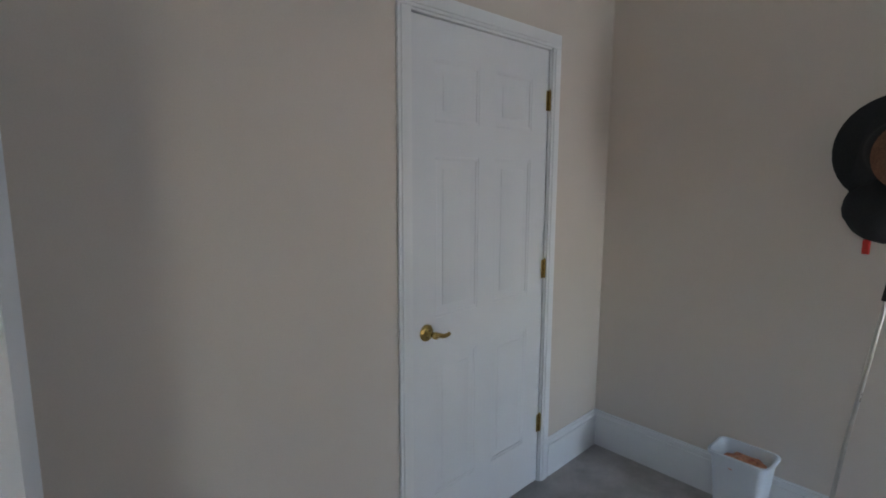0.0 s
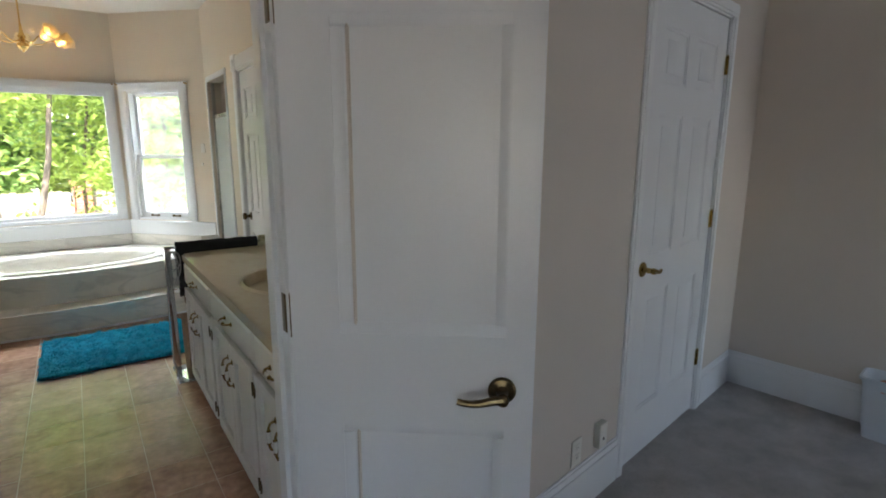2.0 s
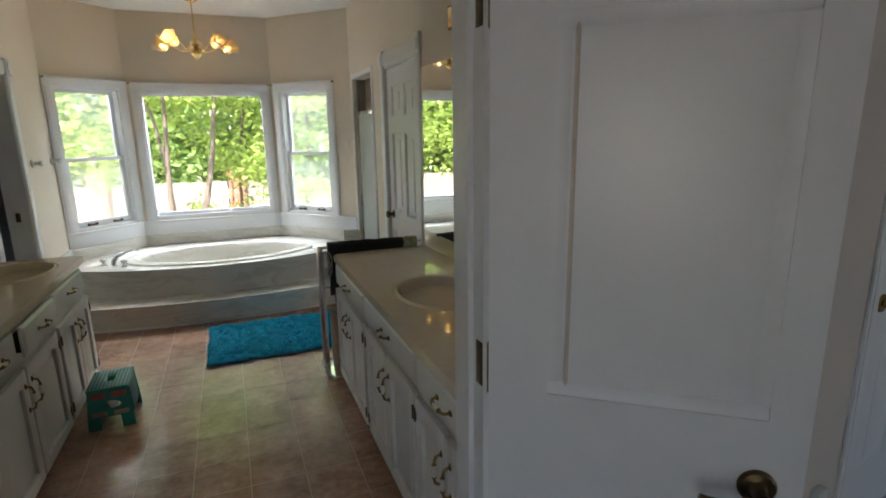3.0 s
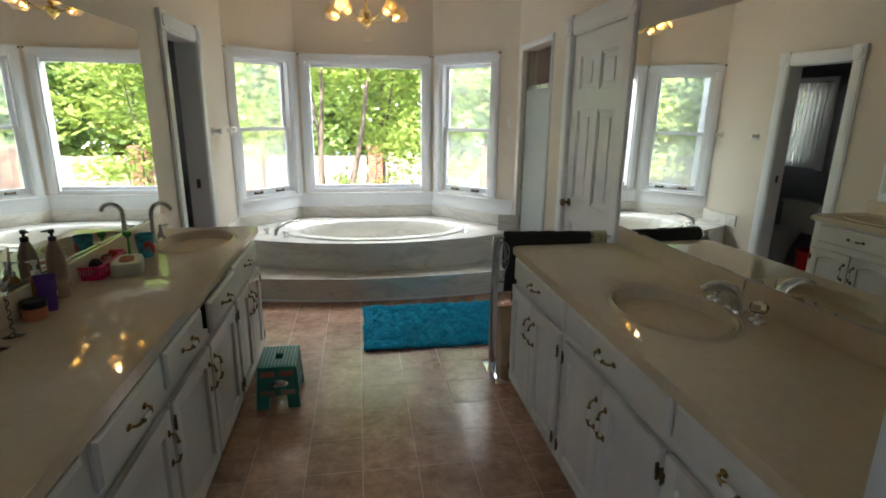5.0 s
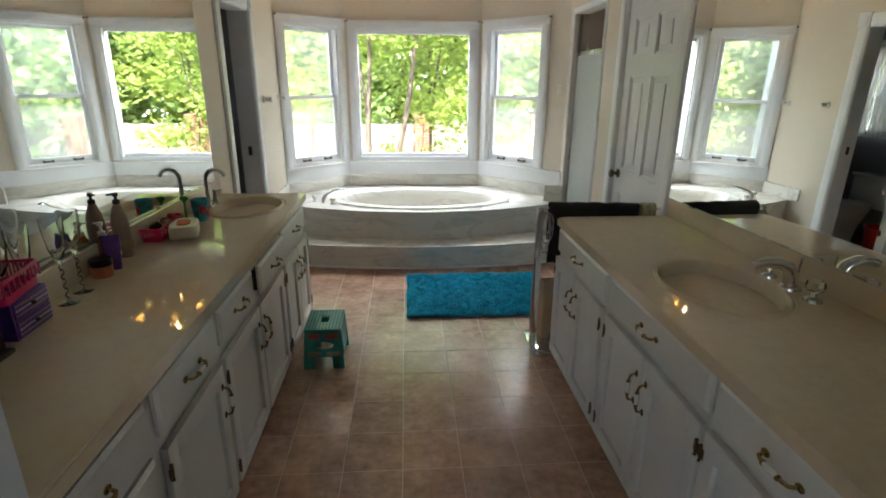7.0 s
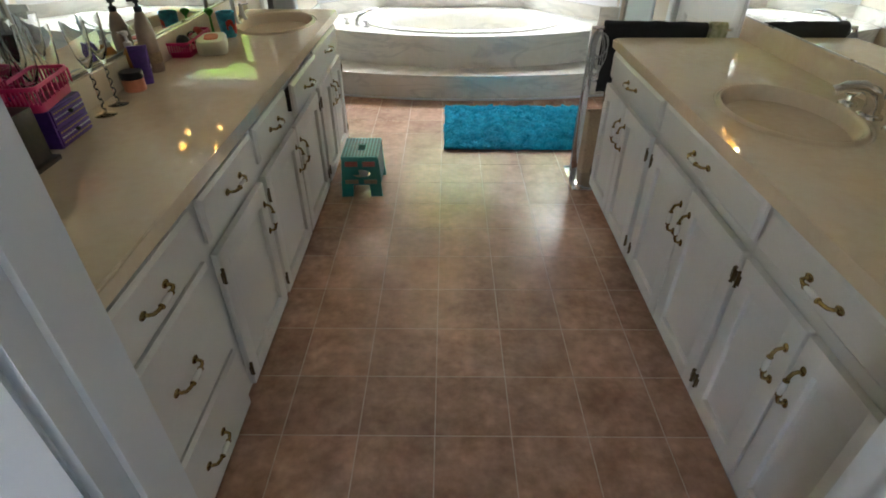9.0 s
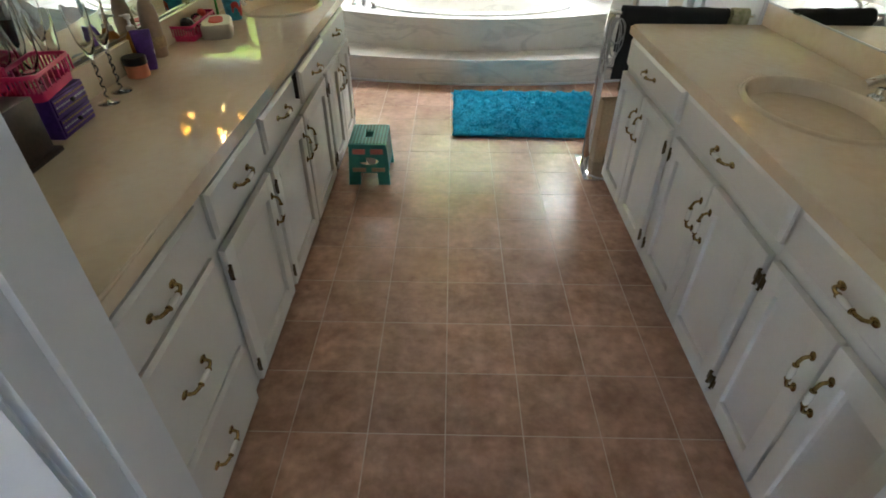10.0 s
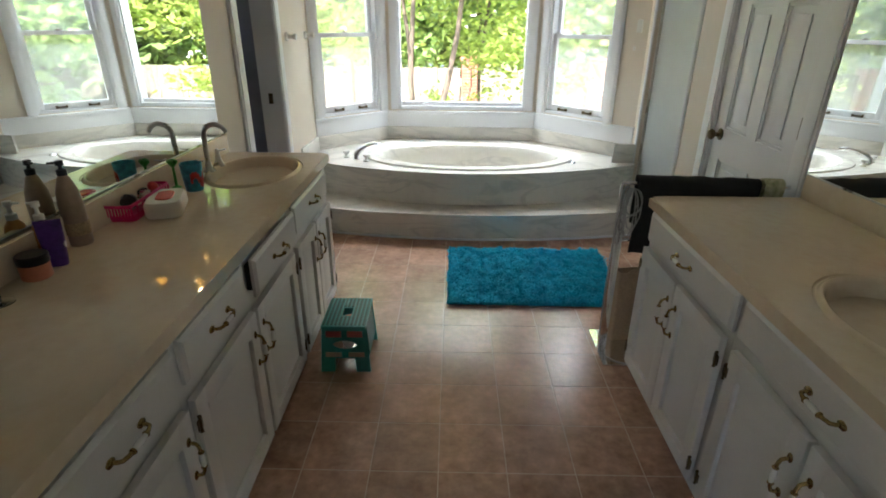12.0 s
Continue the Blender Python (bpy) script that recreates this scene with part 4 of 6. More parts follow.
# mirrors
for m, ya, yb in ((Matrix.Translation((XL, 0, 0)), 1.84, 4.52), (Matrix.Translation((XR - 0.008, 3.96, 0.943)) @ Matrix.Rotation(math.pi + MTURN, 4, "Z") @ Matrix.Rotation(radians(-0.42), 4, "Y") @ Matrix.Translation((0, 0, -0.943)), 0.015, 2.12)):
    ob = thing("mirror", m, "large frameless wall mirror above the vanity", "mirror", "vanity mirrors")
    part("mirror_glass", boxed(0.001, 0.007, ya, yb, 0.947, 1.965), M_MIRROR, ob, smooth=None)
    part("edge_channel", boxed(0.0, 0.010, ya, yb, 0.941, 0.9465), M_NICKEL, ob, "thin metal edge channel", smooth=None)

M_GOLD = material("gilt_brass", (0.70, 0.48, 0.18), 0.22, metal=1.0, var=0.1, scale=30, bump=0.05)
M_OAK = material("brown_oak", (0.20, 0.095, 0.04), 0.4, var=0.2, scale=9, fine=70, bump=0.1)
ob = thing("vanity_light_bar", Matrix.Translation((XR, 3.96, 2.09)) @ Matrix.Rotation(math.pi + MTURN, 4, "Z"), "brown wooden light bar on the wall above the mirror", "wall light")
part("bar", boxed(0.0, 0.055, 0.50, 1.25, 0.0, 0.12, bevel=0.006), M_OAK, ob)
part("trim_plate", boxed(0.055, 0.060, 0.515, 1.235, 0.012, 0.108, bevel=0.002), M_GOLD, ob, "thin brass face plate")

# ---- chandelier over the tub ----
M_BULB = material("bulb_glow", (1, 0.8, 0.5), 0.5, emit=(1.0, 0.62, 0.22), strength=4.0, var=0.0, bump=0)
M_SHADE = material("amber_glass_shade", (0.95, 0.75, 0.45), 0.35, var=0.06, scale=20, bump=0.1, trans=0.75)
CX, CY, CZ = -0.575, 6.2, 2.24
ch = thing("chandelier", Matrix.Translation((CX, CY, CZ)), "gilt chandelier with glowing amber tulip shades above the tub", "chandelier")
bm = bmesh.new()
lathe(bm, [(0.0, 0.0), (0.012, 0.006), (0.008, 0.016), (0.03, 0.028), (0.045, 0.05), (0.038, 0.075), (0.016, 0.09), (0.022, 0.11), (0.03, 0.13), (0.016, 0.155), (0.010, 0.20), (0.008, 0.23)], 20)
part("body", bm, M_GOLD, ch)
bm = bmesh.new()
tube(bm, [(0, 0, 0.22), (0, 0, CEIL - CZ - 0.02)], 0.006, 8)
part("stem", bm, M_GOLD, ch)
bm = bmesh.new()
lathe(bm, [(0.06, CEIL - CZ - 0.001), (0.058, CEIL - CZ - 0.015), (0.02, CEIL - CZ - 0.035)], 20)
part("canopy", bm, M_GOLD, ch)
for i in range(5):
    a = 2 * math.pi * i / 5 + 0.35
    d = Vector((math.cos(a), math.sin(a), 0))
    bm = bmesh.new()
    pts = [d * 0.02 + Vector((0, 0, 0.10)), d * 0.08 + Vector((0, 0, 0.075)), d * 0.14 + Vector((0, 0, 0.085)), d * 0.19 + Vector((0, 0, 0.12)), d * 0.225 + Vector((0, 0, 0.125)), d * 0.25 + Vector((0, 0, 0.10))]
    tube(bm, pts, 0.006, 8)
    arm = part("arm", bm, M_GOLD, ch)
    tip = d * 0.25 + Vector((0, 0, 0.10))
    tilt = Matrix.Translation(tip) @ Matrix.Rotation(a, 4, "Z") @ Matrix.Rotation(radians(62), 4, "Y")
    bm = bmesh.new()
    seg = 20
    rings = []
    for r, z, fl in ((0.020, 0.0, 0), (0.034, 0.012, 0), (0.046, 0.042, 0.0), (0.050, 0.075, 0.04), (0.066, 0.112, 0.10)):
        rings.append([bm.verts.new((r * (1 + fl * math.cos(5 * 2 * math.pi * k / seg)) * math.cos(2 * math.pi * k / seg), r * (1 + fl * math.cos(5 * 2 * math.pi * k / seg)) * math.sin(2 * math.pi * k / seg), z)) for k in range(seg)])
    for p, q in zip(rings, rings[1:]):
        for k in range(seg):
            bm.faces.new((p[k], p[(k + 1) % seg], q[(k + 1) % seg], q[k]))
    bmesh.ops.transform(bm, matrix=tilt, verts=bm.verts)
    shade = part("shade", bm, M_SHADE, ch, "amber glass tulip shade", smooth=60)
    mod = shade.modifiers.new("thick", "SOLIDIFY")
    mod.thickness = 0.003
    bm = bmesh.new()
    lathe(bm, [(0.0, 0.0), (0.009, 0.004), (0.010, 0.02), (0.015, 0.04), (0.013, 0.056), (0.0, 0.066)], 14, tilt)
    bulb = part("bulb", bm, M_BULB, ch, "lit bulb", smooth=80)
    if i == 3:
        ld = bpy.data.lights.new("bulb_light", "POINT")
        ld.energy, ld.color, ld.shadow_soft_size = 0.30, (1.0, 0.68, 0.34), 0.012
        lo = new("bulb_light", ld)
        lo.location = Vector((CX, CY, CZ)) + d * 0.25 + d * 0.12 + Vector((0, 0, 0.17))

# ---- rug ----
M_RUG = material("teal_shag", (0.0, 0.23, 0.37), 0.85, var=0.3, scale=14, fine=200, bump=0.0, second=(0.008, 0.43, 0.63), spec=0.2)
rug = tagged(new("bath_rug"), "bright teal shag bath rug lying before the tub step", "rug")
rug.matrix_basis = Matrix.Translation((-0.645, 4.49, 0.001)) @ Matrix.Rotation(radians(0.5), 4, "Z")
RW, RD = 1.02, 0.76
part("backing", boxed(0.0, RW, 0.0, RD, 0, 0.008, bevel=0.003), M_RUG, rug)
rnd = random.Random(4)
vs, fs = [], []
for i in range(26000):
    x, y = rnd.uniform(-0.006, RW + 0.006), rnd.uniform(-0.008, RD + 0.008)
    a = 6.283 * noise.noise(Vector((x * 9, y * 9, 1))) + rnd.uniform(-1.3, 1.3)
    ln = rnd.uniform(0.022, 0.048) * (0.8 + 0.5 * noise.noise(Vector((x * 16, y * 16, 5))))
    tx = x + math.cos(a) * ln * 0.75
    ty = y + math.sin(a) * ln * 0.75
    w = rnd.uniform(0.002, 0.0042)
    nx, ny = -math.sin(a) * w, math.cos(a) * w
    mx, my, mz = (x + tx) / 2, (y + ty) / 2, 0.012 + ln * 0.55
    k = len(vs)
    vs += [(x - nx, y - ny, 0.006), (x + nx, y + ny, 0.006), (mx + nx, my + ny, mz), (mx - nx, my - ny, mz), (tx, ty, 0.008 + ln * rnd.uniform(0.3, 0.75))]
    fs += [(k, k + 1, k + 2, k + 3), (k + 3, k + 2, k + 4)]
me = bpy.data.meshes.new("shag")
me.from_pydata(vs, [], fs)
me.materials.append(M_RUG)
pile = new("shag", me)
pile.parent = rug
tagged(pile, "long teal pile", kind="stuff")

# ================= bedroom things =================
M_BIN = material("white_plastic", (0.70, 0.74, 0.80), 0.35, var=0.03, scale=5, bump=0.02)
M_PAPER = material("crumpled_wrapper", (0.50, 0.12, 0.06), 0.5, var=0.3, scale=20, bump=0.3, second=(0.60, 0.35, 0.22))
M_BLACK = material("black_fabric", (0.012, 0.012, 0.014), 0.85, var=0.3, scale=20, fine=250, bump=0.3)
M_STRAW = material("brown_felt", (0.16, 0.075, 0.045), 0.85, var=0.2, scale=25, fine=180, bump=0.3)
M_GREYM = material("grey_enamel", (0.16, 0.165, 0.18), 0.4, var=0.06, scale=8, bump=0.04)
M_PLATE = material("ivory_plastic", (0.70, 0.67, 0.62), 0.35, var=0.02, bump=0.0)
M_RED = material("red_plastic", (0.50, 0.02, 0.015), 0.4, var=0.05, bump=0.0)


def rounded_ring(w, d, r, n=6):
    pts = []
    for cx, cy, a0 in ((w / 2 - r, d / 2 - r, 0), (-w / 2 + r, d / 2 - r, 90), (-w / 2 + r, -d / 2 + r, 180), (w / 2 - r, -d / 2 + r, 270)):
        for i in range(n + 1):
            a = radians(a0 + 90 * i / n)
            pts.append((cx + r * math.cos(a), cy + r * math.sin(a)))
    return pts


def loft(bm, loops, cap_ends=(True, True)):
    """Joins plan outlines (points, height) of equal count into one skin."""
    rings = [[bm.verts.new((x, y, z)) for x, y in pts] for pts, z in loops]
    n = len(rings[0])
    for p, q in zip(rings, rings[1:]):
        for i in range(n):
            bm.faces.new((p[i], p[(i + 1) % n], q[(i + 1) % n], q[i]))
    if cap_ends[0]:
        bm.faces.new(rings[0][::-1])
    if cap_ends[1]:
        bm.faces.new(rings[-1])


BINROT = Matrix.Rotation(ANGR - math.pi / 2, 4, "Z")
ob = thing("waste_bin", Matrix.Translation((3.062, 1.225, 0.004)) @ BINROT, "white plastic waste bin with red wrappers on the carpet", "bin")
bm = bmesh.new()
loft(bm, [(rounded_ring(0.17, 0.13, 0.03), 0.0), (rounded_ring(0.175, 0.135, 0.03), 0.01), (rounded_ring(0.235, 0.175, 0.035), 0.315), (rounded_ring(0.258, 0.198, 0.04), 0.318), (rounded_ring(0.258, 0.198, 0.04), 0.332),
          (rounded_ring(0.236, 0.176, 0.035), 0.334), (rounded_ring(0.226, 0.166, 0.033), 0.30), (rounded_ring(0.19, 0.14, 0.03), 0.06)])
part("bucket", bm, M_BIN, ob, smooth=50)
bm = bmesh.new()
bmesh.ops.create_icosphere(bm, subdivisions=3, radius=0.08)
for v in bm.verts:
    v.co = v.co * (1 + 0.35 * noise.noise(v.co * 28)) 
    v.co.z = v.co.z * 0.35 + 0.275
part("wrapper", bm, M_PAPER, ob, "crumpled red and tan wrappers", smooth=None)

stand = thing("hat_stand", Matrix.Translation((3.08, 0.905, 0.004)), "metal pole stand with a round grey base", "hat stand")
bm = bmesh.new()
lathe(bm, [(0.0, 0), (0.163, 0), (0.168, 0.006), (0.163, 0.016), (0.10, 0.024), (0.03, 0.028), (0.018, 0.045), (0.012, 0.05)], 40, Matrix.Translation((-0.03, 0, 0)))
part("base", bm, M_GREYM, stand, "round grey enamelled base", smooth=40)
bm = bmesh.new()
tube(bm, [(-0.03, 0, 0.04), (0.02, -0.03, 0.5), (0.07, -0.075, 1.0), (0.105, -0.12, 1.45), (0.11, -0.14, 1.75)], 0.0085, 12)
part("pole", bm, M_NICKEL, stand)
bm = bmesh.new()
tube(bm, [(0.079, -0.085, 1.10), (0.087, -0.095, 1.20)], 0.016, 10)
part("collar", bm, M_BLACK, stand, "black clamp collar")
bm = bmesh.new()
tube(bm, arc((0.075, -0.10, 1.42), 0.035, 180, 360, 8, (-0.2, 0.98, 0), (0, 0, 1)), 0.004, 8)
part("hook", bm, M_CHROME, stand, "bent chrome hook")


def hat(name, m, r, crown_r, crown_h, mat, label):
    ob = thing(name, m, label, "hat", "hats on the stand")
    bm = bmesh.new()
    seg = 36
    prof = [(r, 0.0), (r * 0.97, -0.012), (r * 0.85, -0.006), (crown_r * 1.12, 0.004), (crown_r * 1.02, 0.02), (crown_r * 0.97, crown_h * 0.7), (crown_r * 0.8, crown_h * 0.95), (crown_r * 0.35, crown_h * 0.92), (0.004, crown_h * 0.85)]
    vs = lathe(bm, prof, seg)
    for v in vs:
        a = math.atan2(v.co.y, v.co.x)
        v.co.z += 0.02 * (v.co.xy.length / r) ** 2 * math.cos(2 * a)
    part("felt", bm, mat, ob, smooth=60)
    return ob


FACE = Matrix.Rotation(math.atan2(-0.25, -1.0), 4, "Z") @ Matrix.Rotation(math.pi / 2, 4, "Y")
hat("black_hat", Matrix.Translation((3.105, 0.82, 1.66)) @ FACE, 0.20, 0.10, 0.06, M_BLACK, "black brimmed hat hanging on the stand")
hat("brown_hat", Matrix.Translation((3.03, 0.755, 1.64)) @ FACE, 0.125, 0.075, 0.055, M_STRAW, "brown felt hat hanging on the stand")
ob = thing("black_bag", Matrix.Translation((3.10, 0.86, 1.445)), "small black bag with a red tag hanging on the stand", "bag")
bm = bmesh.new()
bmesh.ops.create_icosphere(bm, subdivisions=3, radius=0.1)
for v in bm.verts:
    v.co = Vector((v.co.x * 0.6, v.co.y * 1.05, v.co.z * 1.15)) * (1 + 0.2 * noise.noise(v.co * 14))
part("pouch", bm, M_BLACK, ob, smooth=60)
bm = bmesh.new()
box(bm, -0.012, 0.006, 0.012, 0.034, -0.165, -0.11, 0.003)
part("tag", bm, M_RED, ob, "small red tag")
bm = bmesh.new()
tube(bm, [(0, 0, 0.10), (0.02, -0.01, 0.18), (0.05, -0.01, 0.24)], 0.005, 8)
part("strap", bm, M_BLACK, ob, "black strap")


def wall_plate(name, m, w, h, label, category, slots):
    """A cover plate on a wall; local y is away from the wall's face."""
    ob = thing(name, m, label, category)
    part("plate", boxed(-w / 2, w / 2, -0.006, 0, -h / 2, h / 2, bevel=0.002), M_PLATE, ob)
    for z in slots:
        bm = bmesh.new()
        box(bm, -0.016, 0.016, -0.009, -0.005, z - 0.014, z + 0.014, 0.002)
        soc = part("socket", bm, M_PLATE, ob)
        for x in (-0.006, 0.006):
            # thin black strip painted as the shade in the socket slot
            part("slot", boxed(x - 0.001, x + 0.001, -0.0094, -0.0088, z - 0.005, z + 0.006), M_GAP_SHADE, soc)
    return ob


wall_plate("power_outlet", WM @ Matrix.Translation((1.045, 0, 0.285)), 0.07, 0.115, "ivory double power outlet low on the wall", "outlet", (-0.022, 0.022))
ob = thing("phone_jack", WM @ Matrix.Translation((1.215, 0, 0.30)), "small white phone jack box on the wall", "jack")
part("box", boxed(-0.03, 0.03, -0.03, 0, -0.055, 0.055, bevel=0.004), M_PLATE, ob)
# flat black patch; the hole's shade is put into its colour
part("port", boxed(-0.007, 0.007, -0.031, -0.0295, -0.02, -0.008), M_GAP_SHADE, ob, "black patch for the shaded socket hole")

# ================= bathroom things =================
# step stool
M_TEAL = material("teal_plastic", (0.035, 0.31, 0.29), 0.4, var=0.06, scale=8, bump=0.03)
M_TEALD = material("dark_teal_plastic", (0.012, 0.12, 0.115), 0.5, var=0.06, scale=8, bump=0.03)
M_PINKT = material("pink_sticker", (0.62, 0.22, 0.20), 0.5, var=0.05, bump=0.0)
M_TAN = material("tan_sticker", (0.45, 0.36, 0.27), 0.5, var=0.08, bump=0.0)
st = thing("step_stool", Matrix.Translation((-1.105, 3.985, 0.0)) @ Matrix.Rotation(radians(2), 4, "Z"), "teal plastic folding step stool standing beside the vanity", "step stool")
SW, SD, SHT = 0.10, 0.13, 0.222
bm = bmesh.new()
for a, b, c, d in ((-SW, SW, -SD, -0.035), (-SW, SW, 0.035, SD), (-SW, -0.022, -0.035, 0.035), (0.022, SW, -0.035, 0.035)):
    box(bm, a, b, c, d, SHT, SHT + 0.016)
bmesh.ops.remove_doubles(bm, verts=bm.verts, dist=1e-5)
part("top_plate", bm, M_TEAL, st, "ribbed teal top with a hand slot")
for i in range(11):
    x = -0.09 + i * 0.018
    if abs(x) < 0.028:
        for c, d in ((-0.12, -0.045), (0.045, 0.12)):
            part("rib", boxed(x - 0.005, x + 0.005, c, d, SHT + 0.016, SHT + 0.0195), M_TEALD, st)
    else:
        part("rib", boxed(x - 0.005, x + 0.005, -0.12, 0.12, SHT + 0.016, SHT + 0.0195), M_TEALD, st)
for s in (-1, 1):
    # front and back walls with an arch between the feet and an oval window
    bm = bmesh.new()
    n = 24
    def wpt(x, z):
        k = 1 - z / SHT
        return (x * (1.0 + 0.14 * k), s * (SD - 0.012 + 0.02 * k), z)
    oval = [(0.052 * math.cos(2 * math.pi * i / n), 0.135 + 0.024 * math.sin(2 * math.pi * i / n)) for i in range(n)]
    rim = []
    for x, z in oval:
        dx, dz = x / 0.052, (z - 0.135) / 0.024
        k = 1 / max(abs(dx), abs(dz), 1e-6)
        rim.append((dx * k * SW, 0.145 + dz * k * 0.075))
    for off in (0.0, -s * 0.012):
        a = [bm.verts.new(Vector(wpt(x, z)) + Vector((0, off, 0))) for x, z in oval]
        b = [bm.verts.new(Vector(wpt(x, z)) + Vector((0, off, 0))) for x, z in rim]
        for i in range(n):
            j = (i + 1) % n
            bm.faces.new((a[i], a[j], b[j], b[i]))
    part("side_wall", bm, M_TEAL, st, "teal front with an oval window")
    for q in (-1, 1):
        bm = bmesh.new()
        vs = box(bm, -0.032, 0.032, -0.007, 0.007, 0, 0.075)
        for v in vs:
            k = 1 - v.co.z / SHT
            v.co.x += q * (SW - 0.032) + q * SW * 0.14 * k
            v.co.y += s * (SD - 0.018 + 0.02 * k)
        part("leg", bm, M_TEAL, st)
        bm = bmesh.new()
        vs = box(bm, -0.034, 0.034, -0.0015, 0.0015, 0.178, 0.206)
        for v in vs:
            k = 1 - v.co.z / SHT
            v.co.x += q * 0.048
            v.co.y += s * (SD - 0.0105 + 0.02 * k)
        part("sticker", bm, M_PINKT, st, "pink sticker")
        bm = bmesh.new()
        vs = box(bm, -0.036, 0.036, -0.0015, 0.0015, 0.078, 0.10)
        for v in vs:
            k = 1 - v.co.z / SHT
            v.co.x += q * 0.052
            v.co.y += s * (SD - 0.0105 + 0.02 * k)
        part("sticker", bm, M_TAN, st, "tan sticker")
for q in (-1, 1):
    bm = bmesh.new()
    vs = box(bm, -0.006, 0.006, -SD + 0.03, SD - 0.03, 0.07, SHT)
    for v in vs:
        v.co.x += q * (SW - 0.006 + 0.14 * SW * (1 - v.co.z / SHT))
    part("end_wall", bm, M_TEALD, st)
bm = bmesh.new()
lathe(bm, [(0.0, 0.0), (0.022, 0.002), (0.03, 0.03), (0.022, 0.05), (0.0, 0.055)], 16, Matrix.Translation((0.012, -SD + 0.045, 0.105)))
part("printed_shape", bm, M_PORC, st, "pale printed panel behind the window")

# towel stand by the vanity's end
rack = thing("towel_stand", Matrix.Translation((0.0, 0.0, 0.0)), "chrome free-standing towel stand beside the vanity", "towel stand")
part("base_plate", boxed(0.10, 0.27, 3.94, 4.25, 0.0, 0.010, bevel=0.003), M_CHROME, rack)
bm = bmesh.new()
box(bm, 0.095, 0.135, 4.045, 4.065, 0.01, 0.86, 0.004)
part("post", bm, M_CHROME, rack)
part("post", boxed(0.725, 0.755, 4.005, 4.025, 0.01, 0.86, bevel=0.004), M_CHROME, rack)
part("base_plate", boxed(0.66, 0.795, 3.97, 4.06, 0.0, 0.010, bevel=0.003), M_CHROME, rack)
bm = bmesh.new()
tube(bm, [(0.10, 4.055, 0.865), (0.78, 4.015, 0.865)], 0.009, 12)
part("top_bar", bm, M_CHROME, rack)
bm = bmesh.new()
tube(bm, [(0.115, 4.055, 0.60), (0.74, 4.015, 0.60)], 0.006, 10)
part("lower_bar", bm, M_CHROME, rack)


def draped(name, x0, x1, yc, slope, ztop, drop_a, drop_b, mat, label, category, seed, fold=0.012):
    """Cloth hung over a bar: one closed skin with soft folds."""
    ob = thing(name, Matrix.Identity(4), label, category)
    bm = bmesh.new()
    nu, prof = 40, []
    for k in range(9):
        prof.append((-0.024, -drop_a + drop_a * k / 8))
    for k in range(1, 8):
        a = math.pi - math.pi * k / 8
        prof.append((0.024 * math.cos(a), 0.018 * math.sin(a)))
    for k in range(9):
        prof.append((0.024, -drop_b * k / 8))
    grid = []
    for i in range(nu + 1):
        x = x0 + (x1 - x0) * i / nu
        row = []
        for dy, dz in prof:
            w = fold * noise.noise(Vector((x * 13, dz * 3, seed))) * (0.4 + min(1, -dz * 4 if dz < 0 else 0))
            row.append(bm.verts.new((x + 0.006 * noise.noise(Vector((x * 5, dz * 8, seed + 3))), yc + slope * (x - x0) + dy + w, ztop + dz + 0.006 * noise.noise(Vector((x * 18, dy * 20, seed + 7))))))
        grid.append(row)
    for p, q in zip(grid, grid[1:]):
        for a in range(len(prof) - 1):
            bm.faces.new((p[a], q[a], q[a + 1], p[a + 1]))
    o = part("cloth", bm, mat, ob, smooth=70)
    mod = o.modifiers.new("thick", "SOLIDIFY")
    mod.thickness = 0.008
    mod.offset = 1
    return ob


draped("black_towel", 0.165, 0.655, 4.055, -0.06, 0.872, 0.32, 0.20, M_BLACK, "black towel hung over the towel stand", "towel", 1)
M_PATT = material("patterned_cloth", (0.55, 0.50, 0.36), 0.8, var=0.2, scale=60, fine=120, bump=0.2, second=(0.20, 0.22, 0.10))
draped("patterned_cloth", 0.668, 0.745, 4.02, -0.06, 0.874, 0.16, 0.10, M_PATT, "small yellow-green patterned cloth over the towel stand", "cloth", 5, 0.03)
M_CORD = material("grey_cord", (0.35, 0.34, 0.33), 0.5, var=0.05, bump=0.0)
cords = thing("cord_bundle", Matrix.Identity(4), "loops of grey cord hung from the towel stand", "cord")
rn = random.Random(9)
for i in range(6):
    bm = bmesh.new()
    top = Vector((0.125 + 0.02 * rn.random(), 4.03 + 0.01 * rn.random(), 0.85))
    w, d = 0.02 + 0.035 * rn.random(), 0.10 + 0.13 * rn.random()
    pts = [top + Vector((-w * math.sin(2 * math.pi * k / 16) * (0.6 + 0.4 * (k / 16)), -0.02 - 0.02 * math.sin(math.pi * k / 16) * rn.random(), -d * (1 - math.cos(2 * math.pi * k / 16)) / 2)) for k in range(17)]
    tube(bm, pts, 0.003, 6)
    part("loop", bm, M_CORD, cords)
bm = bmesh.new()
tube(bm, [(0.12, 4.03, 0.84), (0.092, 4.03, 0.6), (0.088, 4.035, 0.35), (0.09, 4.03, 0.12), (0.12, 4.0, 0.018), (0.17, 3.96, 0.014), (0.22, 3.945, 0.014)], 0.003, 6)
part("lead", bm, M_CORD, cords, "grey lead running down the post")
M_KRAFT = material("kraft_board", (0.34, 0.23, 0.14), 0.8, var=0.12, scale=8, fine=90, bump=0.1)
ob = thing("paper_bag", Matrix.Translation((0.25, 4.20, 0.011)) @ Matrix.Rotation(0.15, 4, "Z"), "brown paper bag standing on the towel stand's base", "bag")
bm = bmesh.new()
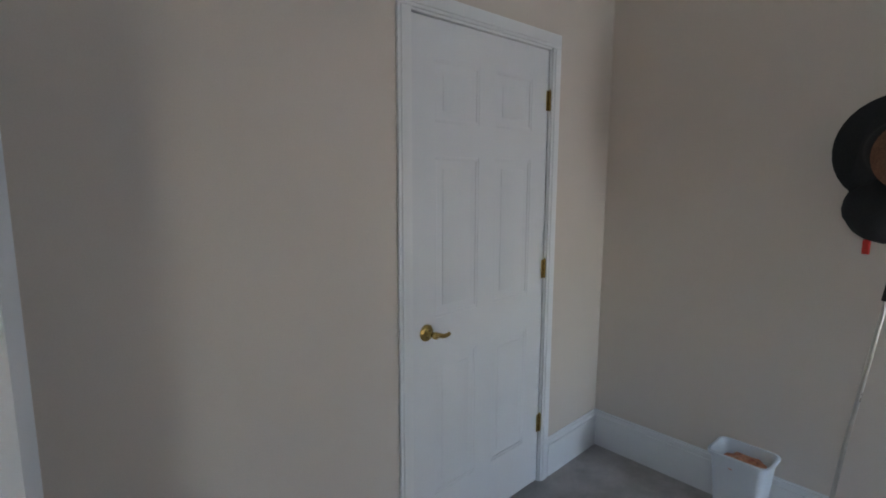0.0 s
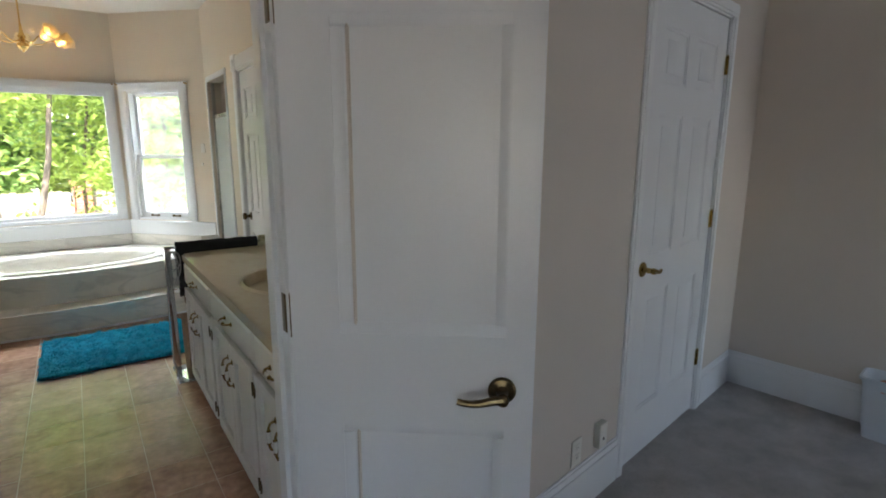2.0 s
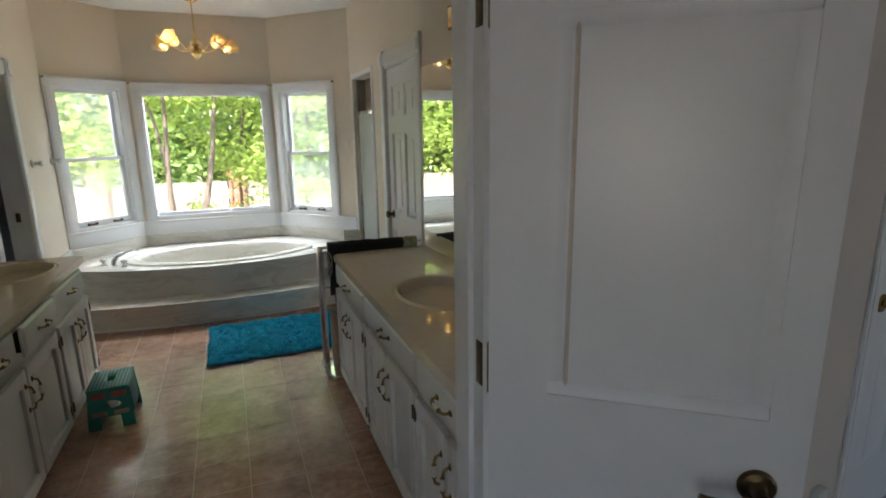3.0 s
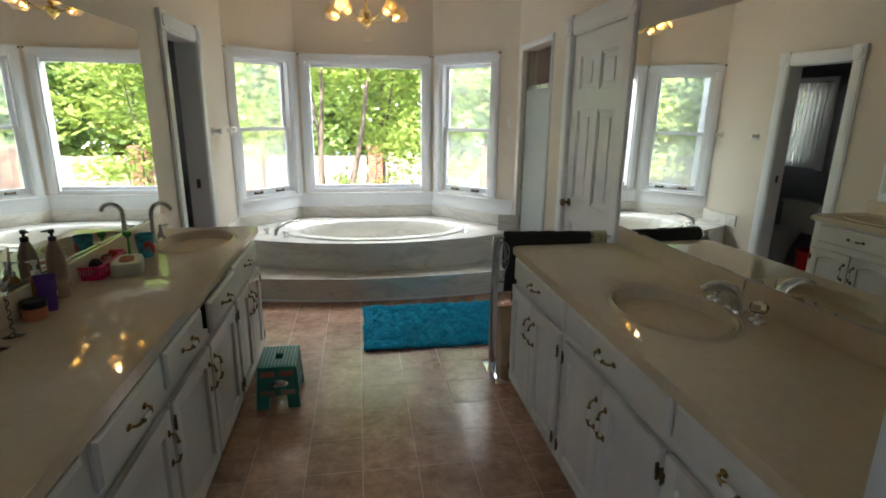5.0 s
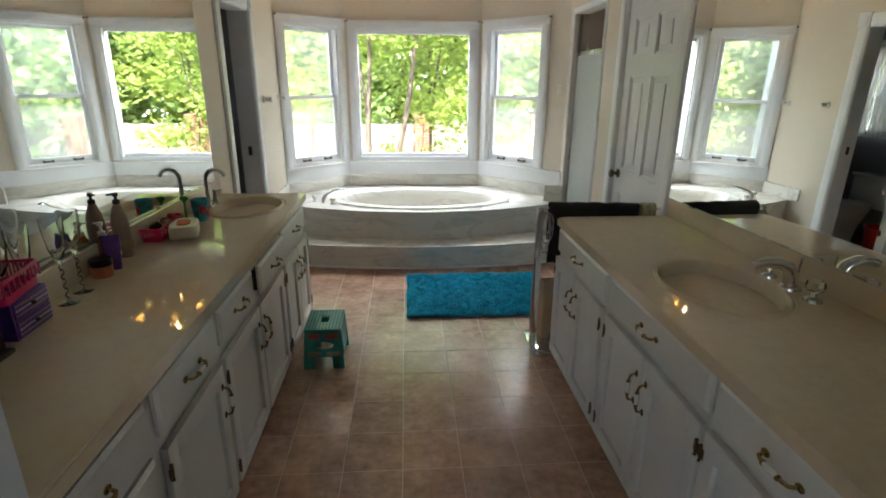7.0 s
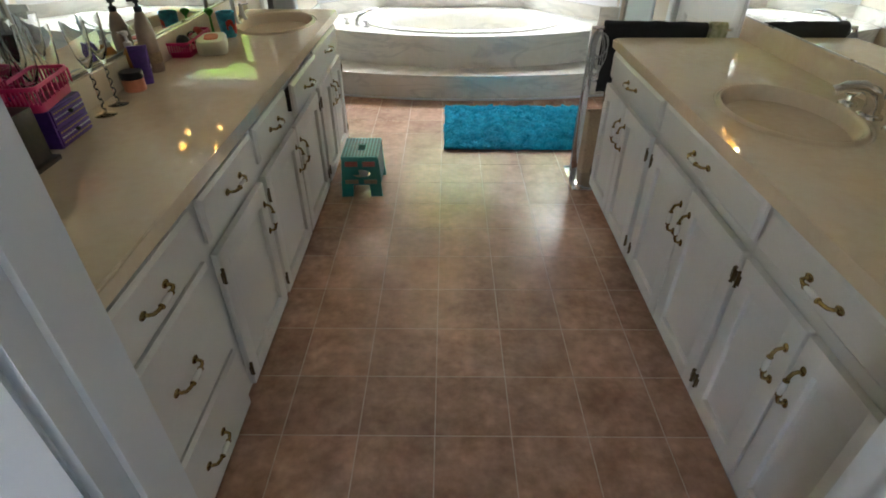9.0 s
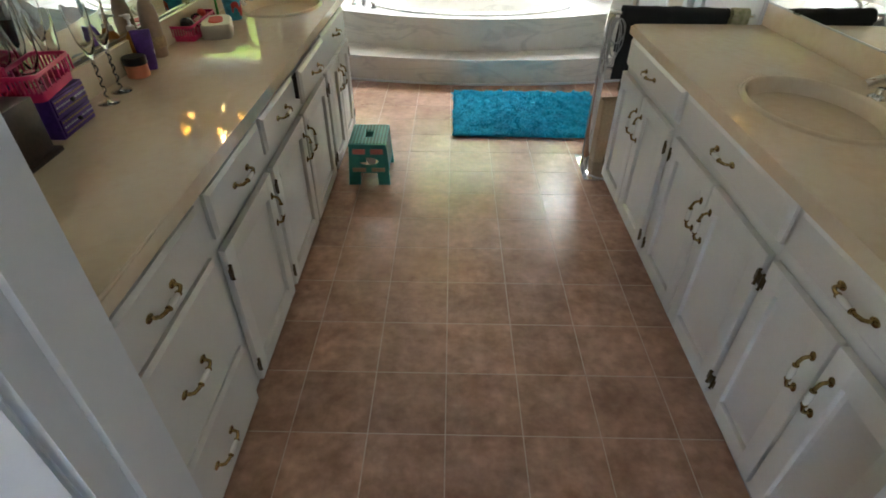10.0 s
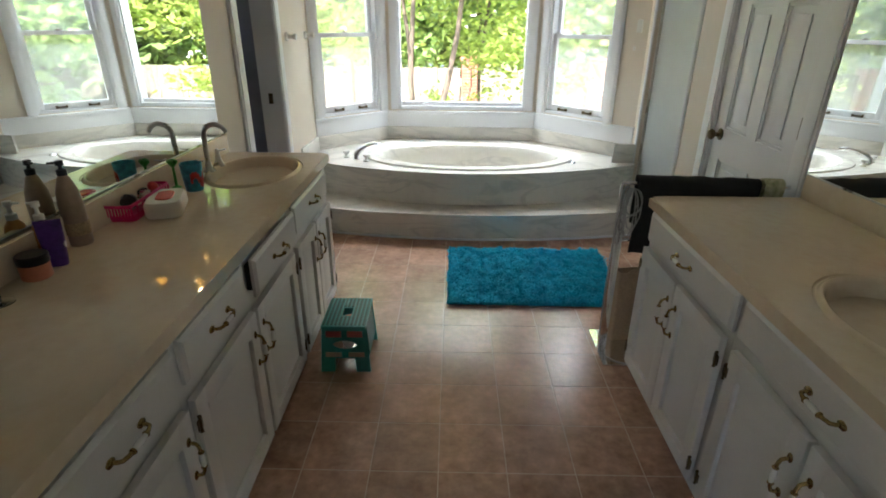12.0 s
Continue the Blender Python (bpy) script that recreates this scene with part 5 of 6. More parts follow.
loft(bm, [(rounded_ring(0.13, 0.09, 0.01, 2), 0), (rounded_ring(0.135, 0.09, 0.01, 2), 0.2), (rounded_ring(0.14, 0.07, 0.012, 2), 0.37), (rounded_ring(0.132, 0.062, 0.01, 2), 0.37), (rounded_ring(0.12, 0.08, 0.01, 2), 0.03)])
part("bag_body", bm, M_KRAFT, ob, smooth=None)
bm = bmesh.new()
tube(bm, arc((0, -0.04, 0.35), 0.035, 0, 180, 10, (1, 0, 0), (0, 0.2, 1)), 0.003, 6)
part("bag_handle", bm, M_KRAFT, ob)

# taps
def right_tap():
    ob = thing("sink_tap", Matrix.Translation((0.725, 2.905, 0.845)) @ Matrix.Scale(1.1, 4), "chrome basin tap with two clear crystal knobs", "tap")
    bm = bmesh.new()
    pts = [(0.02, 0, 0.0), (0.02, 0, 0.04), (0.005, 0, 0.07), (-0.035, 0, 0.088), (-0.08, 0, 0.088), (-0.115, 0, 0.075)]
    tube(bm, pts, 0.024, 14, 0.014)
    part("spout", bm, M_CHROME, ob, smooth=60)
    bm = bmesh.new()
    lathe(bm, [(0.036, 0), (0.034, 0.008), (0.026, 0.012)], 24, Matrix.Translation((0.02, 0, 0)))
    part("spout_base", bm, M_CHROME, ob)
    bm = bmesh.new()
    tube(bm, [(0.04, 0, 0.05), (0.043, 0, 0.10)], 0.003, 8)
    lathe(bm, [(0.004, 0), (0.007, 0.004), (0.0, 0.01)], 10, Matrix.Translation((0.043, 0, 0.098)))
    part("lift_rod", bm, M_CHROME, ob)
    for s in (-1, 1):
        m = Matrix.Translation((0.02, s * 0.105, 0))
        bm = bmesh.new()
        lathe(bm, [(0.028, 0), (0.026, 0.008), (0.012, 0.014), (0.010, 0.03)], 20, m)
        part("knob_base", bm, M_CHROME, ob)
        bm = bmesh.new()
        lathe(bm, [(0.012, 0.028), (0.024, 0.036), (0.028, 0.050), (0.024, 0.064), (0.012, 0.068)], 8, m)
        part("crystal_knob", bm, M_CRYSTAL, ob, "clear faceted knob", smooth=None)


M_CRYSTAL = glass_material("clear_acrylic", (0.95, 0.96, 0.97), 0.02)
right_tap()
ob = thing("sink_tap", Matrix.Translation((-1.752, 4.20, 0.845)), "brushed nickel gooseneck tap with two bell handles", "tap")
bm = bmesh.new()
pts = [(0, 0, 0), (0, 0, 0.16)] + [tuple(p) for p in arc((0.055, 0, 0.16), 0.055, 180, 20, 12, (1, 0, 0), (0, 0, 1))]
tube(bm, pts, 0.012, 14, 0.0105)
part("spout", bm, M_NICKEL, ob, smooth=60)
bm = bmesh.new()
lathe(bm, [(0.028, 0), (0.027, 0.006), (0.017, 0.02), (0.014, 0.04)], 20)
part("spout_base", bm, M_NICKEL, ob)
for s in (-1, 1):
    bm = bmesh.new()
    lathe(bm, [(0.027, 0), (0.026, 0.006), (0.016, 0.025), (0.010, 0.06), (0.012, 0.066), (0.008, 0.08), (0.0, 0.083)], 18, Matrix.Translation((0, s * 0.105, 0)))
    tube(bm, [(0.0, s * 0.105, 0.07), (0.04, s * 0.115, 0.078)], 0.005, 8, 0.004)
    part("handle", bm, M_NICKEL, ob, "bell-shaped nickel handle")
ob = thing("tub_tap", Matrix.Translation((-1.43, 6.02, 0.452)) @ Matrix.Rotation(radians(38), 4, "Z"), "chrome tub spout with a white porcelain handle", "tap")
bm = bmesh.new()
tube(bm, [(0, 0, 0), (0.0, 0, 0.045), (0.03, 0, 0.07), (0.10, 0, 0.095), (0.17, 0, 0.105), (0.225, 0, 0.095)], 0.024, 12, 0.014)
part("spout", bm, M_CHROME, ob, smooth=60)
for dx, dy in ((0.04, -0.09), (-0.03, 0.12)):
    bm = bmesh.new()
    lathe(bm, [(0.026, 0), (0.024, 0.008), (0.012, 0.014), (0.012, 0.03), (0.026, 0.036), (0.028, 0.05), (0.02, 0.058), (0, 0.06)], 18, Matrix.Translation((dx, dy, 0)))
    part("handle", bm, M_PORC, ob, "white porcelain handle")
bm = bmesh.new()
lathe(bm, [(0.032, 0), (0.031, 0.006), (0.022, 0.010), (0.006, 0.018), (0, 0.018)], 20, Matrix.Translation((0.30, 6.02, 0.4515)))
tagged(part("overflow_cap", bm, M_CHROME), "round chrome cap on the tub deck", "cap")
# marble end slabs of the tub
structure("tub_end_slab_right", boxed(XR - 0.175, XR - 0.002, YBR - 0.12, YBR - 0.10, 0.45, 0.60, bevel=0.004), M_TUB, "marble end slab of the tub splash", "splashback")
structure("tub_end_slab_left", boxed(XL + 0.002, XL + 0.02, 5.86, YBL, 0.45, 0.57, bevel=0.004), M_TUB, "marble end slab of the tub splash", "splashback")

# towel bar between two posts on the left wall, switch plates and rod brackets
ob = thing("towel_bar", Matrix.Translation((XL, 0, 1.377)), "pair of white ceramic towel bar posts on the wall", "towel bar")
for y in (5.785, 6.26):
    bm = bmesh.new()
    lathe(bm, [(0.030, 0), (0.028, 0.012), (0.016, 0.02), (0.014, 0.05), (0.022, 0.06), (0.020, 0.075), (0, 0.08)], 18, Matrix.Translation((0, y, 0)) @ Matrix.Rotation(math.pi / 2, 4, "Y"))
    part("post", bm, M_PORC, ob)
for u, z, w, h in ((RLEN - 0.075, 1.46, 0.045, 0.09), (RLEN - 0.095, 1.30, 0.022, 0.03)):
    wall_plate("switch_plate", WMR @ Matrix.Translation((u, 0, z)), w, h, "small ivory wall plate beside the window", "switch", ())
for m, u in ((WML, 0.0), (WML, 0.775), (WMC, 0.045), (WMC, 1.345), (WMR, 0.03), (WMR, 0.81)):
    bm = bmesh.new()
    lathe(bm, [(0.010, 0), (0.010, 0.004), (0.005, 0.008), (0.005, 0.022), (0.009, 0.026), (0, 0.03)], 12, Matrix.Translation((u, -0.018, 2.085)) @ Matrix.Rotation(math.pi / 2, 4, "X"))
    o = tagged(part("rod_bracket", bm, M_BRASS), "small brass curtain rod bracket on the window casing", "bracket", "curtain rod brackets")
    o.matrix_basis = m
# ---- things on the left counter ----
CT = 0.8452
M_PINK = material("hot_pink_plastic", (0.62, 0.02, 0.13), 0.35, var=0.05, bump=0.0)
M_WIPES = material("cream_plastic", (0.72, 0.68, 0.60), 0.35, var=0.03, bump=0.0)
M_REDL = material("red_label", (0.55, 0.05, 0.04), 0.45, var=0.15, scale=30, bump=0.0)
M_BLUE = material("blue_print", (0.03, 0.22, 0.40), 0.4, var=0.2, scale=30, bump=0.0, second=(0.05, 0.40, 0.55))
M_GREEN = material("green_plastic", (0.04, 0.30, 0.03), 0.4, var=0.08, bump=0.0)
M_PURPLE = material("purple_card", (0.09, 0.03, 0.22), 0.45, var=0.15, scale=30, bump=0.0)
M_ORANGE = material("orange_lotion", (0.55, 0.24, 0.05), 0.35, var=0.08, bump=0.0)
M_ORJAR = material("orange_label", (0.60, 0.20, 0.10), 0.45, var=0.08, bump=0.0)
M_BRBOT = material("tan_bottle", (0.36, 0.25, 0.17), 0.35, var=0.06, bump=0.0)
M_BLKPL = material("black_plastic", (0.015, 0.013, 0.013), 0.3, var=0.1, bump=0.0)
M_DWOOD = material("dark_walnut", (0.030, 0.014, 0.010), 0.4, var=0.3, scale=12, fine=80, bump=0.1)
M_GOLDP = material("gold_print", (0.50, 0.36, 0.10), 0.4, var=0.1, bump=0.0)
M_TANC = material("tan_sponge", (0.42, 0.30, 0.17), 0.9, var=0.2, scale=50, fine=150, bump=0.5)
M_WHITEP = material("white_print", (0.70, 0.70, 0.70), 0.5, var=0.03, bump=0.0)


def at(x, y, a=0.0):
    return Matrix.Translation((x, y, CT)) @ Matrix.Rotation(radians(a), 4, "Z")


cup = thing("bathroom_cup", at(-1.685, 3.915), "blue printed plastic cup with a red shape, beside the tap", "cup")
bm = bmesh.new()
lathe(bm, [(0.033, 0), (0.034, 0.002), (0.043, 0.112), (0.0405, 0.112), (0.032, 0.008), (0, 0.008)], 28)
part("cup_body", bm, M_BLUE, cup, smooth=50)
bm = bmesh.new()
for i in range(9):
    a0 = radians(-70 + i * 10)
    z = 0.055 + 0.022 * math.sin(i * 0.8)
    box(bm, -0.004, 0.004, -0.0008, 0.0008, z - 0.018, z + 0.02, m=Matrix.Rotation(a0, 4, "Z") @ Matrix.Translation((0.0395, 0, 0)) @ Matrix.Rotation(math.pi / 2, 4, "Z"))
part("print", bm, M_REDL, cup, "red printed shape")

ob = thing("toothbrush_holder", at(-1.765, 3.925), "green flower-shaped toothbrush holder", "holder")
bm = bmesh.new()
lathe(bm, [(0.018, 0), (0.018, 0.008), (0.006, 0.014), (0.005, 0.09), (0.014, 0.10), (0.015, 0.115), (0.006, 0.125), (0, 0.126)], 14)
part("stalk", bm, M_GREEN, ob)
for i in range(4):
    bm = bmesh.new()
    lathe(bm, [(0.0, -0.012), (0.009, -0.004), (0.009, 0.006), (0.0, 0.013)], 10, Matrix.Rotation(i * math.pi / 2, 4, "Z") @ Matrix.Translation((0.013, 0, 0.112)))
    part("leaf", bm, M_GREEN, ob)

ob = thing("wipes_box", at(-1.665, 3.66, 20), "cream plastic wipes box with a red label", "box")
bm = bmesh.new()
loft(bm, [(rounded_ring(0.115, 0.19, 0.03), 0), (rounded_ring(0.125, 0.20, 0.035), 0.01), (rounded_ring(0.125, 0.20, 0.035), 0.045), (rounded_ring(0.112, 0.186, 0.032), 0.056)])
part("box_body", bm, M_WIPES, ob, smooth=50)
bm = bmesh.new()
loft(bm, [(rounded_ring(0.06, 0.11, 0.029), 0.0562), (rounded_ring(0.056, 0.106, 0.027), 0.060)])
part("label", bm, M_REDL, ob, "red oval label")


def basket(name, m, w, d, h, label, mat, group=""):
    ob = thing(name, m, label, "basket", group)
    bm = bmesh.new()
    loft(bm, [(rounded_ring(w * 0.86, d * 0.86, 0.014, 3), 0), (rounded_ring(w * 0.9, d * 0.9, 0.015, 3), h * 0.35), (rounded_ring(w * 0.9 - 0.005, d * 0.9 - 0.005, 0.013, 3), h * 0.35), (rounded_ring(w * 0.86 - 0.005, d * 0.86 - 0.005, 0.013, 3), 0.003)])
    part("tray", bm, mat, ob, smooth=50)
    bm = bmesh.new()
    loft(bm, [(rounded_ring(w, d, 0.018, 3), h - 0.010), (rounded_ring(w, d, 0.018, 3), h), (rounded_ring(w - 0.008, d - 0.008, 0.016, 3), h), (rounded_ring(w - 0.008, d - 0.008, 0.016, 3), h - 0.010), (rounded_ring(w, d, 0.018, 3), h - 0.010)], (False, False))
    part("rim", bm, mat, ob, smooth=50)
    slat = mesh_of("slat", boxed(-0.0025, 0.0025, -0.0015, 0.0015, h * 0.33, h - 0.008), mat)
    per = [(-w / 2 * 0.94 + i * (w * 0.94) / 9, s * d / 2 * 0.94, 0) for i in range(10) for s in (-1, 1)] + [(s * w / 2 * 0.94, -d / 2 * 0.94 + i * (d * 0.94) / 7, 90) for i in range(1, 7) for s in (-1, 1)]
    for x, y, a in per:
        o = new("slat", slat)
        o.parent = ob
        o.matrix_basis = Matrix.Translation((x, y, 0)) @ Matrix.Rotation(radians(a), 4, "Z")
    return ob


basket("pink_basket", at(-1.768, 3.66, 4), 0.10, 0.30, 0.065, "hot pink plastic basket with small toiletries", M_PINK, "pink baskets")
M_CLEARP = glass_material("clear_plastic", (0.9, 0.9, 0.92), 0.15)
for i, (x, y, z, r) in enumerate(((-1.765, 3.70, 0.045, 0.028), (-1.765, 3.60, 0.05, 0.03), (-1.765, 3.76, 0.06, 0.02))):
    bm = bmesh.new()
    lathe(bm, [(0.0, -r), (r * 0.8, -r * 0.6), (r, 0), (r * 0.7, r * 0.7), (0, r * 0.9)], 10, Matrix.Translation((x, y, CT + z)) @ Matrix.Rotation(0.6 + i, 4, "X"))
    tagged(part("toiletry_packet", bm, (M_CLEARP, M_BLKPL, M_REDL)[i], smooth=None), "small toiletry packet lying in the pink basket", "packet", "toiletries")


def bottle(name, m, prof, mat, label, pump=None, capmat=None, band=None):
    ob = thing(name, m, label, "bottle", "toiletry bottles")
    bm = bmesh.new()
    lathe(bm, prof, 22)
    part("bottle_body", bm, mat, ob, smooth=50)
    top = prof[-1][1]
    if pump:
        bm = bmesh.new()
        lathe(bm, [(0.014, top), (0.014, top + 0.016), (0.006, top + 0.02), (0.005, top + pump), (0.011, top + pump), (0.011, top + pump + 0.014), (0.004, top + pump + 0.016)], 14)
        tube(bm, [(0, 0, top + pump + 0.009), (0.03, 0.005, top + pump + 0.008)], 0.005, 8, 0.003)
        part("pump", bm, capmat, ob, "pump head")
    if band:
        bm = bmesh.new()
        r, z0, z1 = band[:3]
        lathe(bm, [(r, z0), (r + 0.0008, z0 + 0.002), (r + 0.0008, z1 - 0.002), (r, z1)], 22, cap=False)
        part("label_band", bm, band[3], ob, "printed label")
    return ob


bottle("lotion_bottle", at(-1.775, 3.345, 200), [(0.031, 0), (0.033, 0.004), (0.034, 0.13), (0.030, 0.17), (0.017, 0.212), (0.012, 0.220)], M_BRBOT, "tall tan lotion bottle with a black pump", 0.03, M_BLKPL, (0.0342, 0.035, 0.075, M_TANC))
bottle("lotion_bottle", at(-1.783, 3.225, 160), [(0.026, 0), (0.028, 0.004), (0.028, 0.085), (0.024, 0.105), (0.012, 0.122)], M_ORANGE, "amber lotion bottle with a pale pump", 0.04, M_WIPES)
ob = thing("purple_tube", at(-1.735, 3.19, 25), "purple toiletry tube standing on its cap", "tube")
bm = bmesh.new()
loft(bm, [(rounded_ring(0.045, 0.032, 0.012, 4), 0), (rounded_ring(0.05, 0.034, 0.012, 4), 0.02), (rounded_ring(0.062, 0.026, 0.01, 4), 0.09), (rounded_ring(0.066, 0.008, 0.003, 4), 0.135)])
part("tube_body", bm, M_PURPLE, ob, smooth=50)
bm = bmesh.new()
lathe(bm, [(0.011, 0), (0.011, 0.002), (0, 0.002)], 16, Matrix.Translation((0.027, 0.0, 0.062)) @ Matrix.Rotation(math.pi / 2, 4, "Y"))
part("seal", bm, M_WHITEP, ob, "round pale seal")
ob = thing("cream_jar", at(-1.738, 3.11), "orange-labelled cream jar with a black lid", "jar")
bm = bmesh.new()
lathe(bm, [(0.034, 0), (0.037, 0.003), (0.037, 0.042), (0.034, 0.045)], 26)
part("jar_body", bm, M_ORJAR, ob)
bm = bmesh.new()
lathe(bm, [(0.0385, 0.044), (0.039, 0.046), (0.039, 0.066), (0.036, 0.069), (0, 0.069)], 26)
part("lid", bm, M_BLKPL, ob, "black screw lid")

M_FLUTE = glass_material("thin_glass", (0.98, 0.98, 0.98), 0.0, 1.35)
for i, (x, y, dark) in enumerate(((-1.725, 2.965, True), (-1.712, 2.865, True), (-1.775, 2.80, False), (-1.785, 2.72, False))):
    ob = thing("champagne_flute", at(x, y, 40 * i), "tall clear champagne flute with a twisted striped stem" if dark else "tall clear champagne flute behind the purple box", "glass", "champagne flutes")
    bm = bmesh.new()
    lathe(bm, [(0.033, 0), (0.033, 0.002), (0.006, 0.006), (0.004, 0.012)], 24)
    part("foot", bm, M_FLUTE, ob, smooth=50)
    bm = bmesh.new()
    lathe(bm, [(0.006, 0.135), (0.012, 0.15), (0.024, 0.185), (0.031, 0.25), (0.032, 0.285), (0.0305, 0.285), (0.029, 0.25), (0.022, 0.187), (0.006, 0.150), (0.0, 0.148)], 24, cap=False)
    part("bowl", bm, M_FLUTE, ob, smooth=60)
    bm = bmesh.new()
    tube(bm, [(0, 0, 0.010), (0, 0, 0.137)], 0.0045, 10)
    part("stem", bm, M_FLUTE, ob)
    if dark:
        bm = bmesh.new()
        tube(bm, [(0.005 * math.cos(k * 0.9), 0.005 * math.sin(k * 0.9), 0.012 + k * 0.0045) for k in range(26)], 0.0022, 5)
        part("stripe", bm, M_BLKPL, ob, "black spiral stripe")

box_m = at(-1.745, 2.675, -86)
ob = thing("trinket_drawers", box_m, "small purple patterned trinket box with two drawers", "box")
part("carcass", boxed(-0.082, 0.082, -0.055, 0.055, 0, 0.112, bevel=0.002), M_PURPLE, ob)
for k, z in enumerate((0.006, 0.060)):
    dr = part("drawer", boxed(-0.076, 0.076, 0.055, 0.060, z, z + 0.047, bevel=0.001), M_PURPLE, ob)
    for r in range(3):
        for i in range(13):
            x = -0.070 + i * 0.0115
            part("bead", boxed(x - 0.003, x + 0.003, 0.060, 0.0612, z + 0.008 + r * 0.014, z + 0.012 + r * 0.014), (M_GOLDP, M_WHITEP, M_GOLDP)[r], dr)
    bm = bmesh.new()
    lathe(bm, [(0.004, 0), (0.007, 0.006), (0.004, 0.011), (0, 0.012)], 10, Matrix.Translation((0, 0.060, z + 0.024)) @ Matrix.Rotation(-math.pi / 2, 4, "X"))
    part("knob", bm, M_BLKPL, dr, "dark knob")
basket("pink_basket", Matrix.Translation((-1.735, 2.66, CT + 0.114)) @ Matrix.Rotation(radians(12), 4, "Z"), 0.10, 0.22, 0.072, "hot pink plastic basket on the purple box", M_PINK, "pink baskets")
basket("pink_basket", Matrix.Translation((-1.775, 2.50, CT + 0.152)) @ Matrix.Rotation(radians(4), 4, "Z"), 0.085, 0.15, 0.06, "hot pink plastic basket on the dark wooden box", M_PINK, "pink baskets")
bm = bmesh.new()
lathe(bm, [(0.0, 0), (0.022, 0.004), (0.028, 0.022), (0.018, 0.042), (0.0, 0.046)], 10, Matrix.Translation((-1.735, 2.64, CT + 0.13)))
tagged(part("clear_case", bm, M_CLEARP, smooth=None), "small clear plastic case lying in the pink basket", "case")
ob = thing("wooden_box", at(-1.735, 2.42, 2), "dark walnut jewellery box with a footed base", "box")
bm = bmesh.new()
box(bm, -0.075, 0.075, -0.105, 0.105, 0.012, 0.15, 0.004)
part("case", bm, M_DWOOD, ob)
part("plinth", boxed(-0.088, 0.088, -0.118, 0.118, 0.0, 0.014, bevel=0.004), M_DWOOD, ob)
bm = bmesh.new()
bmesh.ops.create_icosphere(bm, subdivisions=3, radius=0.05)
for v in bm.verts:
    v.co = Vector((v.co.x * 0.9, v.co.y * 1.1, v.co.z * 0.55)) * (1 + 0.1 * noise.noise(v.co * 40)) + Vector((-1.70, 2.40, CT + 0.176))
tagged(part("bath_sponge", bm, M_TANC, smooth=60), "tan bath sponge on the dark wooden box", "sponge")

# ---- toilet room, seen in the mirror ----
ob = thing("toilet", Matrix.Translation((-2.65, 5.93, 0)), "white ceramic toilet in the dim side room", "toilet")
bm = bmesh.new()
box(bm, -0.23, -0.04, -0.22, 0.22, 0.36, 0.66, 0.02)
part("tank", bm, M_PORC, ob)
part("tank_lid", boxed(-0.24, -0.03, -0.235, 0.235, 0.66, 0.69, bevel=0.01), M_PORC, ob)
bm = bmesh.new()
loft(bm, [([(0.20 + 0.12 * math.cos(2 * math.pi * i / 24), 0.10 * math.sin(2 * math.pi * i / 24)) for i in range(24)], 0), ([(0.16 + 0.12 * math.cos(2 * math.pi * i / 24), 0.10 * math.sin(2 * math.pi * i / 24)) for i in range(24)], 0.18),
          ([(0.20 + 0.25 * math.cos(2 * math.pi * i / 24), 0.18 * math.sin(2 * math.pi * i / 24)) for i in range(24)], 0.38), ([(0.20 + 0.25 * math.cos(2 * math.pi * i / 24), 0.18 * math.sin(2 * math.pi * i / 24)) for i in range(24)], 0.42)])
part("bowl", bm, M_PORC, ob, smooth=60)
ob = thing("red_bucket", Matrix.Translation((-2.42, 5.45, 0)), "red plastic bucket on the toilet room floor", "bucket")
bm = bmesh.new()
lathe(bm, [(0.11, 0), (0.15, 0.26), (0.158, 0.265), (0.158, 0.28), (0.146, 0.28), (0.108, 0.01), (0, 0.01)], 28)
part("pail", bm, M_RED, ob, smooth=40)
M_CURT = material("sheer_curtain", (0.75, 0.75, 0.74), 0.9, var=0.04, scale=20, fine=200, bump=0.1)
nt = M_CURT.node_tree
tr_ = nt.nodes.new("ShaderNodeBsdfTranslucent")
tr_.inputs["Color"].default_value = (0.8, 0.8, 0.8, 1)
mx_ = nt.nodes.new("ShaderNodeMixShader")
mx_.inputs[0].default_value = 0.55
nt.links.new(nt.nodes["Principled BSDF"].outputs[0], mx_.inputs[1])
nt.links.new(tr_.outputs[0], mx_.inputs[2])
nt.links.new(mx_.outputs[0], nt.nodes["Material Output"].inputs["Surface"])
TWM = Matrix.Translation((-2.92, 6.04, 0)) @ Matrix.Rotation(math.pi / 2, 4, "Z")
window("window_toilet", TWM, 0.0, 0.53, 1.04, 1.92, True, "white double-hung window behind sheer curtains")
ob = thing("sheer_curtain", Matrix.Translation((-2.87, 5.99, 0)), "gathered sheer white curtain over the small window", "curtain")
for half in (0, 1):
    bm = bmesh.new()
    rows = []
    for k in range(13):
        z = 1.94 - 0.90 * k / 12
        rows.append([bm.verts.new((0.012 * math.sin(i * 0.9 + half) * (0.5 + k / 24) + 0.02, half * 0.305 + i * 0.30 / 40 + 0.006 * math.sin(k * 0.5 + i), z)) for i in range(41)])
    for p, q in zip(rows, rows[1:]):
        for i in range(40):
            bm.faces.new((p[i], p[i + 1], q[i + 1], q[i]))
    o = part("curtain_panel", bm, M_CURT, ob, smooth=70)
    mod = o.modifiers.new("thick", "SOLIDIFY")
    mod.thickness = 0.0012
bm = bmesh.new()
tube(bm, [(0.02, -0.02, 1.945), (0.02, 0.64, 1.945)], 0.006, 8)
